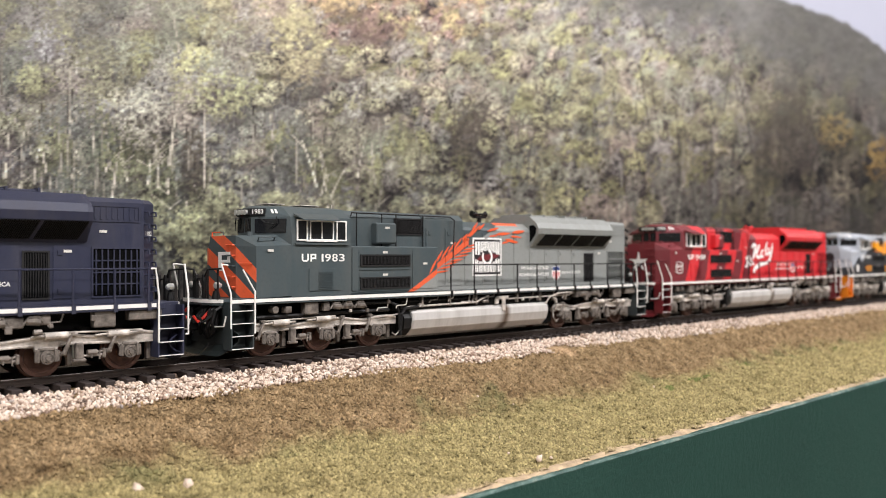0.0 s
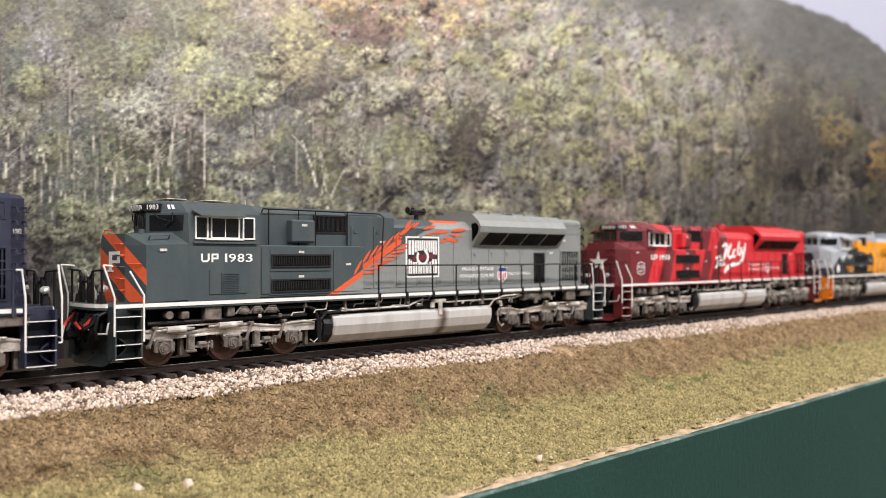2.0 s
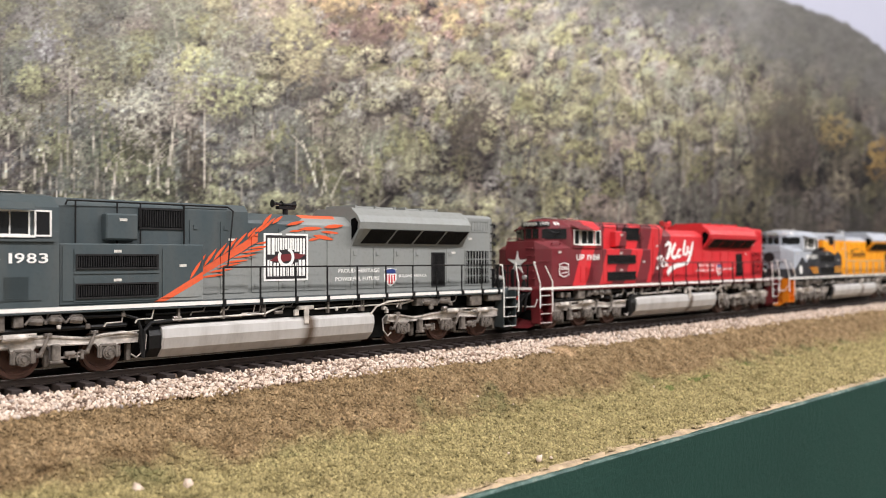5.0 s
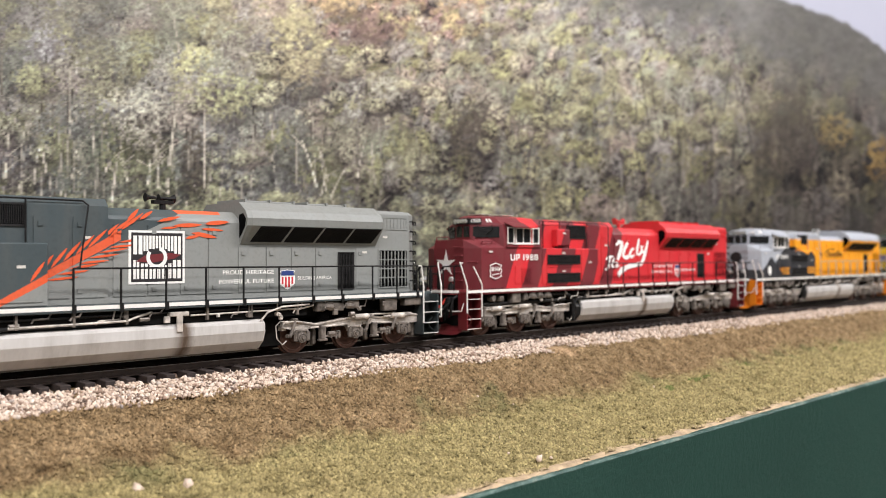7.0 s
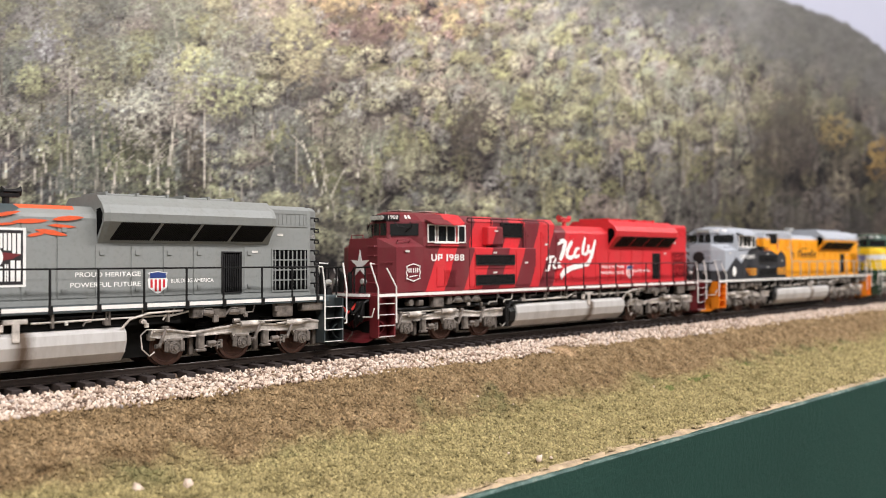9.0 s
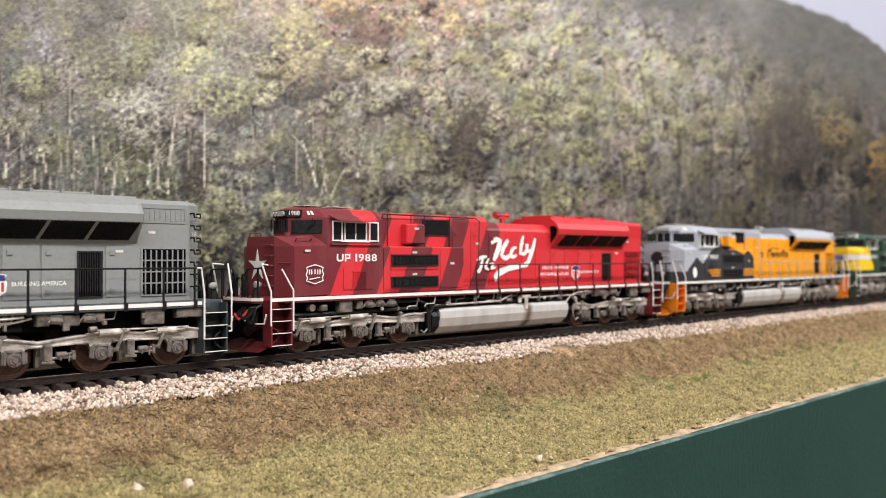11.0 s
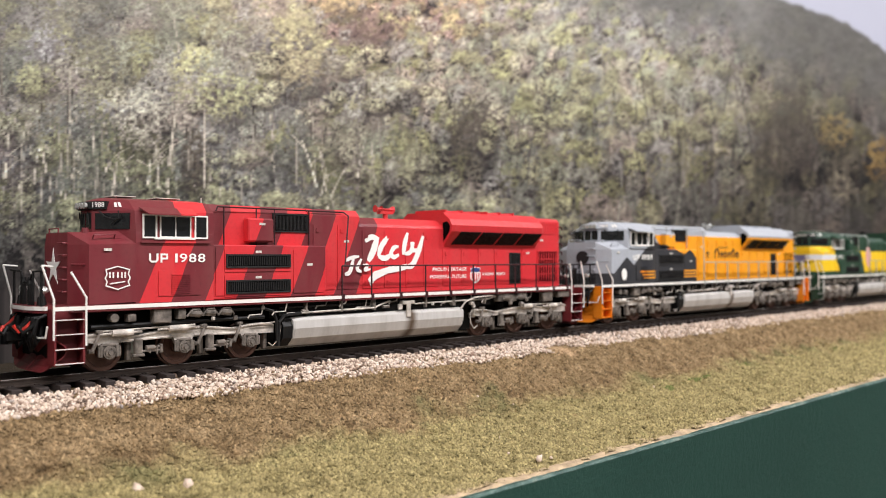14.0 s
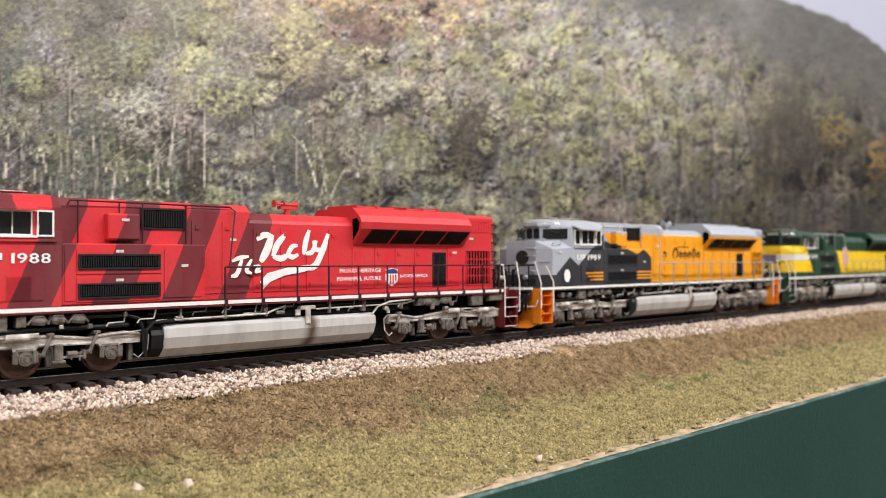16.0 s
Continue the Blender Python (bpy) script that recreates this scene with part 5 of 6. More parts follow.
                tube_z(bm, xe + sgn * 0.1, y, 2.0, 2.12, 0.05, 8)
            for y in (-0.2, 0.25):
                box(bm, xe - 0.05, xe + 0.05, y - 0.07, y + 0.07, 1.77, 2.35, 0.02)
                tube_z(bm, xe, y, 2.3, 2.48, 0.09, 8, 0.06)
        sub("end_railing", endrail, M_BLACK if extras.get("dark_ends", True) else trim)

        def ditch(bm):
            for y in (-0.74, 0.74):
                xl = x0 + sgn * 0.06
                ring = lambda x, q: [(x, y + q * math.cos(2 * math.pi * k / 12), 2.16 + q * math.sin(2 * math.pi * k / 12)) for k in range(12)]
                loft(bm, [ring(xl - sgn * 0.14, 0.06), ring(xl - sgn * 0.12, 0.10), ring(xl, 0.10), ring(xl + sgn * 0.08, 0.05)])
        sub("ditch_light", ditch, M_LENS, "small silver ditch light", "all")

        def plow(bm, side):
            # a blade hollowed towards the rail, swept back from the middle, its corners rounded
            rings = []
            for k in range(9):
                t = k / 8
                y = side * (0.05 + 1.36 * t)
                xf = x0 - sgn * (0.20 - 0.20 * t * t)
                lo = 0.13 + 0.26 * max(0.0, (t - 0.62) / 0.38) ** 2
                hi = 0.98 - 0.10 * max(0.0, (t - 0.7) / 0.3) ** 2 - 0.22 * max(0.0, (0.3 - t) / 0.3)
                line = [(xf + sgn * 0.26 * math.sin(math.pi * q) ** 0.8 + sgn * 0.14 * q, lo + (hi - lo) * q) for q in (0, 0.15, 0.35, 0.6, 0.82, 1.0)]
                rings.append([(x, y, z) for x, z in line] + [(x + sgn * 0.05, y, z) for x, z in line[::-1]])
            loft(bm, rings)
        for side in (-1, 1):
            sub("plow_blade", lambda b: plow(b, side), extras.get("pilot", trim))

        def lever(bm):
            xl = x0 - sgn * 0.16
            tube(bm, [(xl, -1.52, 1.30), (xl, -1.40, 1.02), (xl - sgn * 0.03, -0.95, 0.99), (xl - sgn * 0.12, -0.3, 1.12)], 0.024, 6)
        sub("uncoupling_lever", lever, M_WHITE, "white uncoupling lever")

        def cables(bm):
            xa = x0 - sgn * 0.02
            for k, y in enumerate((-1.04, -0.82, -0.7, -0.46, -0.3, 0.3, 0.5, 0.85)):
                dr = 0.10 * (k % 3)
                tube(bm, [(xa, y, 1.55), (xa - sgn * 0.2, y, 1.46), (xa - sgn * 0.28, y + 0.03, 1.1 - dr), (xa - sgn * 0.2, y + 0.12, 0.86 - dr), (xa - sgn * 0.06, y + 0.2, 1.0 - dr), (xa, y + 0.22, 1.4)], 0.05, 7)
        sub("jumper_cable", cables, M_BLACK, "black looped jumper cable", "all")

        def backing(bm):
            xf = x0 + sgn * 0.12
            box(bm, min(xf, xf + sgn * 0.3), max(xf, xf + sgn * 0.3), -1.1, 1.1, 0.45, 1.62)
        # default black puts the shaded void behind the plow into the plate's colour
        sub("pilot_plate", backing, extras.get("steps", M_UNDER))

        def coupler(bm):
            xa, xb = (0.05, 0.9) if sgn > 0 else (21.8, 22.65)
            box(bm, xa, xb, -0.14, 0.14, 0.86, 1.12, 0.04)
            k = xa + 0.12 if sgn > 0 else xb - 0.12
            tube_z(bm, k, 0.08, 0.8, 1.18, 0.17, 10)
        sub("coupler", coupler, M_BLACK)

        def hoses(bm, ys_):
            xa = x0 - sgn * 0.1
            for y in ys_:
                tube(bm, [(xa, y, 1.5), (xa - sgn * 0.22, y + 0.05, 1.25), (xa - sgn * 0.38, y + 0.12, 1.12), (xa - sgn * 0.5, y + 0.16, 1.3)], 0.045, 6)
        sub("air_hose", lambda b: hoses(b, (-0.62, 0.75)), M_RED, "red air hose at the coupler", "all")
        sub("air_hose", lambda b: hoses(b, (-0.92, -0.36, -0.2, 0.5)), M_BLACK, "black air hose at the coupler", "all")

    def ladder(bm):
        for k in range(5):
            z = 2.1 + 0.31 * k
            tube(bm, [(1.31, -0.75, z), (1.20, -0.75, z), (1.20, -0.40, z), (1.31, -0.40, z)], 0.026, 6)
        tube(bm, [(1.75, -1.26, 3.46), (1.75, -1.34, 3.56), (2.3, -1.34, 3.58), (2.3, -1.26, 3.48)], 0.022, 6)
        tube(bm, [(1.4, 0.1, 3.6), (1.4, 0.1, 3.74), (1.4, 0.75, 3.74), (1.4, 0.75, 3.6)], 0.022, 6)
        tube_z(bm, 1.72, -0.86, 3.5, 3.74, 0.10, 10, 0.08)
        tube(bm, [(1.39, -0.95, 2.8), (1.30, -0.99, 2.8), (1.47, -1.33, 2.8), (1.56, -1.29, 2.8)], 0.022, 6)
    sub("ladder_rung", ladder, body, "", "all")

    def rear_rungs(bm):
        for k in range(7):
            z = 2.1 + 0.34 * k
            tube(bm, [(21.14, -0.97, z + 0.06), (21.20, -1.08, z + 0.06), (21.21, -1.09, z - 0.05), (21.50, -0.89, z - 0.05), (21.49, -0.88, z + 0.06), (21.44, -0.76, z + 0.06)], 0.028, 6)
    sub("ladder_rung", rear_rungs, rail_mat, "dark rung on the rear corner", "all")

    # fuel tank with pipes above it
    def tank(bm):
        prof = [(-0.9, 1.2), (-1.32, 1.16), (-1.45, 1.06), (-1.47, 0.82), (-1.36, 0.52), (-1.1, 0.28), (1.1, 0.28), (1.36, 0.52), (1.47, 0.82), (1.45, 1.06), (1.32, 1.16), (0.9, 1.2)]
        loft(bm, [[(7.72, y * 0.98, 0.7 + (z - 0.7) * 0.97) for y, z in prof], [(7.78, y, z) for y, z in prof], [(14.98, y, z) for y, z in prof], [(15.04, y * 0.98, 0.7 + (z - 0.7) * 0.97) for y, z in prof]])
    ft = sub("fuel_tank", tank, M_TANK, "weathered silver fuel tank with a brown spill")

    def cap(bm):
        prof = [(-1.25, 1.14), (-1.4, 0.9), (-1.36, 0.55), (-1.1, 0.3), (1.1, 0.3), (1.36, 0.55), (1.4, 0.9), (1.25, 1.14)]
        along_x(bm, prof, 7.38, 7.73)
        for sy in (-1, 1):
            tube(bm, [(7.2, sy * 1.4, 0.34), (7.22, sy * 1.42, 1.05), (7.4, sy * 1.42, 1.24), (8.0, sy * 1.42, 1.28)], 0.05, 8)
    part("tank_end", (lambda b: (cap(b), b)[1])(bmesh.new()), M_BLACK, ft, "black tank end with hose")

    def strap(bm):
        for sy in (-1, 1):
            y0, y1 = sorted((sy * 1.44, sy * 1.50))
            box(bm, 12.25, 12.42, y0, y1, 0.95, 1.4, 0.015)
            box(bm, 12.05, 12.6, min(sy * 1.3, sy * 1.5), max(sy * 1.3, sy * 1.5), 1.38, 1.5, 0.02)
    under_part("filler", strap, M_TRUCK, [ft])

    def pipes(bm):
        for sy in (-1, 1):
            tube(bm, [(7.5, sy * 1.40, 1.28), (10.9, sy * 1.40, 1.32), (11.2, sy * 1.38, 1.42), (11.6, sy * 1.36, 1.52)], 0.032, 8)
            tube(bm, [(12.7, sy * 1.38, 1.38), (16.4, sy * 1.38, 1.42), (16.8, sy * 1.38, 1.5)], 0.026, 8)
            tube(bm, [(14.9, sy * 1.42, 1.12), (15.1, sy * 1.47, 1.36), (15.6, sy * 1.47, 1.50), (16.6, sy * 1.44, 1.54)], 0.032, 8)
    sub("piping", pipes, M_TRUCK, "grey brake and fuel pipe", "all")

    def dark_pipes(bm):
        for sy in (-1, 1):
            tube(bm, [(7.3, sy * 1.34, 1.46), (16.8, sy * 1.34, 1.50)], 0.03, 8)
            tube(bm, [(5.2, sy * 1.36, 1.48), (6.75, sy * 1.38, 1.47), (7.02, sy * 1.40, 1.38), (7.14, sy * 1.40, 1.1), (7.16, sy * 1.40, 0.5)], 0.045, 8)
    sub("cable", dark_pipes, M_BLACK, "black cable run", "all")

    def brackets(bm):
        for sy in (-1, 1):
            for x in (8.2, 9.55, 10.9, 13.2, 14.6, 16.2):
                box(bm, x - 0.03, x + 0.03, min(sy * 1.3, sy * 1.43), max(sy * 1.3, sy * 1.43), 1.24, 1.6)
    sub("pipe_bracket", brackets, M_TRUCKD, "", "all")

    def tray(bm):
        for sy in (-1, 1):
            y0, y1 = sorted((sy * 1.0, sy * 1.3))
            box(bm, 7.3, 16.6, y0, y1, 1.2, 1.58)
    sub("cable_tray", tray, M_UNDER, "black tray behind the pipes", "all")

    def gear(bm):
        for sy in (-1, 1):
            for x, w, z0, z1 in ((3.3, 0.5, 1.22, 1.6), (4.0, 0.22, 1.3, 1.58), (2.6, 0.22, 1.3, 1.5), (16.9, 0.3, 1.3, 1.6), (17.5, 0.42, 1.28, 1.55), (18.3, 0.24, 1.34, 1.58), (19.6, 0.55, 1.2, 1.62), (20.5, 0.9, 1.34, 1.6)):
                y0, y1 = sorted((sy * 1.18, sy * 1.46))
                box(bm, x, x + w, y0, y1, z0, z1, 0.03)
            for x in (4.35, 4.8, 5.3, 17.2, 18.0):
                tube(bm, [(x, sy * 1.40, 1.45), (x + 0.3, sy * 1.42, 1.42)], 0.1, 10)
                tube(bm, [(x - 0.1, sy * 1.44, 1.36), (x + 0.05, sy * 1.46, 1.55), (x + 0.25, sy * 1.46, 1.55), (x + 0.4, sy * 1.44, 1.36)], 0.03, 6)
            disc_y(bm, 2.25, sy * 1.2, sy * 1.46, 1.42, 0.11, 14)
    sub("air_reservoir", lambda b: [tube(b, [(1.7, sy * 1.25, 1.2), (6.8, sy * 1.25, 1.22)], 0.06, 8) for sy in (-1, 1)], M_BLACK, "black pipe under the sill", "all")
    sub("brake_equipment", gear, M_TRUCKD, "grey valves and boxes under the sill", "all")

    # pipes, valves and cocks crowded under the sill, both sides alike
    rr = random.Random(17)
    for k in range(34):
        x = rr.choice((rr.uniform(1.8, 7.0), rr.uniform(8.0, 14.8), rr.uniform(15.2, 20.9)))
        low = 1.3 if 7.4 < x < 15.1 else 1.16
        z, kind, ln, rad = rr.uniform(low, 1.52), rr.randrange(4), rr.uniform(0.15, 0.5), rr.uniform(0.03, 0.075)
        mat = rr.choice((M_TRUCK, M_TRUCKD, M_TRUCKD, M_PLATE if k % 9 == 0 else M_TRUCK))
        for sy in (-1, 1):
            y = sy * (1.36 + 0.004 * (k % 20))
            bm = bmesh.new()
            if kind == 0:
                tube(bm, [(x, y, z), (x + ln * 0.6, y, z)], rad, 9)
            elif kind == 1:
                tube(bm, [(x, y, z - 0.06), (x + 0.06, y, z + 0.03), (x + ln, y, z + 0.04), (x + ln + 0.06, y, 1.6)], 0.022, 6)
            elif kind == 2:
                box(bm, x, x + rad * 2.4, min(y, y + sy * 0.09), max(y, y + sy * 0.09), z - rad * 1.4, z + rad * 1.4, 0.015)
            else:
                disc_y(bm, x, y - sy * 0.1, y + sy * 0.06, z, rad, 10)
                tube(bm, [(x, y, z + rad * 0.8), (x, y, 1.6)], 0.02, 6)
            part("fitting", bm, mat, loco)

    truck_parts(loco, 4.26, 1)
    truck_parts(loco, 18.52, -1)

    # small builder's plates and stencils
    def stencils(bm):
        for x, z, y in ((6.4, 3.10, 1.446), (6.4, 2.36, 1.446), (8.2, 2.72, 1.446), (6.6, 3.92, 1.325), (9.9, 3.45, 1.08), (19.9, 3.62, 1.006), (1.95, 3.14, 1.485), (19.0, 3.1, 1.028)):
            box(bm, x, x + 0.2, -y - 0.006, -y + 0.004, z, z + 0.07)
    sub("stencil", stencils, M_PLATE, "small white stencil plates", "all")
    return loco


def pane_mat():
    n = Nodes("dark_window_glass")
    n.bsdf.inputs["Base Color"].default_value = (0.012, 0.013, 0.014, 1)
    n.bsdf.inputs["Roughness"].default_value = 0.06
    n.bsdf.inputs["Specular IOR Level"].default_value = 0.6
    return n.mat


def lens_mat():
    n = Nodes("headlight_lens")
    n.bsdf.inputs["Base Color"].default_value = (0.75, 0.75, 0.72, 1)
    n.bsdf.inputs["Roughness"].default_value = 0.12
    n.bsdf.inputs["Metallic"].default_value = 0.6
    return n.mat


M_PANE = pane_mat()
M_LENS = lens_mat()


def band(lo, hi, k, x0=-99, x1=99, z0=-99, z1=99):
    """Planes that bound a slanted stripe: lo < x - k * (z - 1.75) < hi."""
    return [(1, 0, -k, lo - 1.75 * k), (-1, 0, k, -(hi - 1.75 * k)), (1, 0, 0, x0), (-1, 0, 0, -x1), (0, 0, 1, z0), (0, 0, -1, -z1)]


NAVY = rgb(37, 40, 61)
GREEN = rgb(64, 74, 77)
WPGREY = rgb(136, 138, 135)
ORANGE = rgb(222, 92, 52)
MAROON = rgb(112, 34, 42)
RED = rgb(206, 42, 50)
YELLOW = rgb(238, 158, 20)
SILVER = rgb(168, 172, 180)
BLACKP = rgb(44, 45, 50)
CNWG = rgb(26, 62, 44)
CNWY = rgb(238, 196, 24)

def nose_band(lo, hi):
    """A stripe slanting down over the nose's front and corner."""
    return [(1.077, -0.507, 1, lo), (-1.077, 0.507, -1, -hi), (-1, 0, 0, -1.605), (0, 0, 1, 1.79)]


P_NAVY = paint("navy_blue_paint", NAVY, dirt=0.1)
P_WP = paint("dark_green_grey_paint", GREEN, [
    (WPGREY, [(0.475, 0, -1, 0.475 * 7.5 - 1.75)]),
    (ORANGE, [(0.56, 0, -1, 0.56 * 7.42 - 1.75), (-0.53, 0, 1, -(0.53 * 7.72 - 1.75)), (-1, 0, 0, -10.9)]),
    (ORANGE, [(0, 0, 1, 4.2), (1, 0, 0.9, 16.4), (-1, 0, 0, -13.95)]),
    (WPGREY, [(0, 0, 1, 4.2), (1, 0, 0, 14.32)]),
    (ORANGE, nose_band(4.68, 5.10)), (ORANGE, nose_band(3.74, 4.26)), (ORANGE, nose_band(2.86, 3.42)),
], dirt=0.14)
P_KATY = paint("maroon_and_red_paint", RED, [
    (MAROON, band(-20, 2.86, 0.43)), (MAROON, band(3.75, 4.75, 0.43)), (MAROON, band(5.75, 6.7, 0.43)), (MAROON, band(7.6, 8.5, 0.43)), (MAROON, band(9.5, 10.4, 0.43)),
], dirt=0.1)
def under_line(x0, z0, x1, z1):
    """The plane below a sloping line in x and z."""
    k = (z1 - z0) / (x1 - x0)
    return (k, 0, -1, k * x0 - z0)


def span(x0, x1):
    return [(1, 0, 0, x0), (-1, 0, 0, -x1)]


P_RG = paint("gold_grey_black_paint", YELLOW, [
    (SILVER, [(-1, 0, 0, -5.03)]), (SILVER, [(0, 0, 1, 4.02)]), (SILVER, [(-1, 0, -1, -9.7), (0, 0, 1, 3.3)]),
    (BLACKP, span(-1, 1.85) + [(0, 0, -1, -2.25)]),
    (BLACKP, span(1.849, 3.23) + [under_line(1.85, 2.3, 2.66, 2.97), under_line(2.66, 2.97, 3.23, 2.62)]),
    (BLACKP, span(3.229, 5.03) + [under_line(3.23, 2.62, 4.8, 3.8)]),
    (BLACKP, span(5.03, 7.7) + [under_line(5.0, 3.95, 7.7, 3.1)]),
    (BLACKP, span(7.699, 9.05) + [under_line(7.7, 3.1, 8.3, 3.33), under_line(8.3, 3.33, 9.05, 2.8)]),
    (YELLOW, span(4.0, 5.0) + [(0, 0, 1, 1.98), (0, 0, -1, -2.05)]), (YELLOW, span(3.85, 5.0) + [(0, 0, 1, 2.12), (0, 0, -1, -2.19)]), (YELLOW, span(3.7, 5.0) + [(0, 0, 1, 2.26), (0, 0, -1, -2.33)]),
    (YELLOW, span(7.7, 9.06) + [(0, 0, 1, 1.98), (0, 0, -1, -2.05)]), (YELLOW, span(7.7, 9.06) + [(0, 0, 1, 2.12), (0, 0, -1, -2.19)]), (YELLOW, span(7.7, 9.06) + [(0, 0, 1, 2.26), (0, 0, -1, -2.33)]),
], dirt=0.1)
P_CNW = paint("green_and_yellow_paint", CNWG, [
    (CNWY, [(-1, 0, -0.55, -5.2), (0, 0, 1, 2.05), (0, 0, -1, -3.62)]), (rgb(214, 214, 218), [(-1, 0, -0.55, -5.0), (0, 0, 1, 2.78), (0, 0, -1, -3.1)]),
    (rgb(120, 116, 150), [(-1, 0, 0, -1.3), (0, 0, 1, 2.6), (0, 0, -1, -3.1), (0, 1, 0, -0.5)]),
    (CNWY, [(1, 0, 0.5, 9.67), (0, 0, -1, -3.34), (0, 0, 1, 1.9)]),
], dirt=0.1)
T_NAVY = paint("navy_trim", NAVY, dirt=0.1)
T_WP = paint("dark_green_trim", GREEN, dirt=0.15)
T_KATY = paint("maroon_trim", rgb(104, 26, 32), dirt=0.1)
T_RG = paint("orange_trim", rgb(232, 132, 18), dirt=0.1)
T_RGD = paint("black_walkway_trim", BLACKP, dirt=0.15)
M_PLOW = simple("dark_plow", rgb(38, 44, 44), 0.45, 0, 0.2)
M_ORANGE = simple("orange_decal", ORANGE, 0.45, 0, 0.06, 6, 0)
M_SHIELD_R = simple("red_decal", rgb(196, 44, 52), 0.5, 0, 0.05, 4, 0)
M_SHIELD_B = simple("blue_decal", rgb(40, 60, 120), 0.5, 0, 0.05, 4, 0)
M_DECALK = simple("black_decal", rgb(38, 34, 36), 0.5, 0, 0.05, 4, 0)
M_DECALM = simple("maroon_decal", rgb(110, 36, 40), 0.5, 0, 0.05, 4, 0)
M_RAILGREY = simple("silver_rail", rgb(170, 170, 168), 0.4, 0.3, 0.1)


def slogan(loco, mat):
    y = -1.032
    part("slogan", lettering("PROUD HERITAGE", 0.125, 13.88, 15.6, 2.475, y), mat, loco, "small white slogan lettering")
    part("slogan", lettering("POWERFUL FUTURE", 0.125, 13.76, 15.6, 2.21, y), mat, loco, "small white slogan lettering")
    part("slogan", lettering("BUILDING AMERICA", 0.11, 16.46, 17.75, 2.28, y), mat, loco, "small white slogan lettering")
    bm = bmesh.new()
    shield = [(x + 0.5, z - 0.24) for x, z in [(15.3, 2.8), (15.36, 2.72), (15.3, 2.62), (15.32, 2.4), (15.5, 2.26), (15.58, 2.23), (15.66, 2.26), (15.84, 2.4), (15.86, 2.62), (15.8, 2.72), (15.86, 2.8), (15.58, 2.84)]]
    plate(bm, shield, -1.025, 0.01)
    sh = part("shield_emblem", bm, M_DECAL, loco, "small shield emblem, blue above red and white bars")
    bm = bmesh.new()
    plate(bm, [(15.84, 2.42), (16.32, 2.42), (16.3, 2.5), (16.32, 2.55), (16.08, 2.58), (15.84, 2.55), (15.86, 2.5)], -1.036, 0.006)
    part("shield_field", bm, M_SHIELD_B, sh)
    bm = bmesh.new()
    for k in range(4):
        x = 15.87 + k * 0.118
        plate(bm, [(x, 2.16 - (0.1 if 0 < k < 3 else 0)), (x + 0.06, 2.16 - (0.1 if 0 < k < 3 else 0)), (x + 0.06, 2.38), (x, 2.38)], -1.036, 0.006)
    part("shield_bar", bm, M_SHIELD_R, sh)


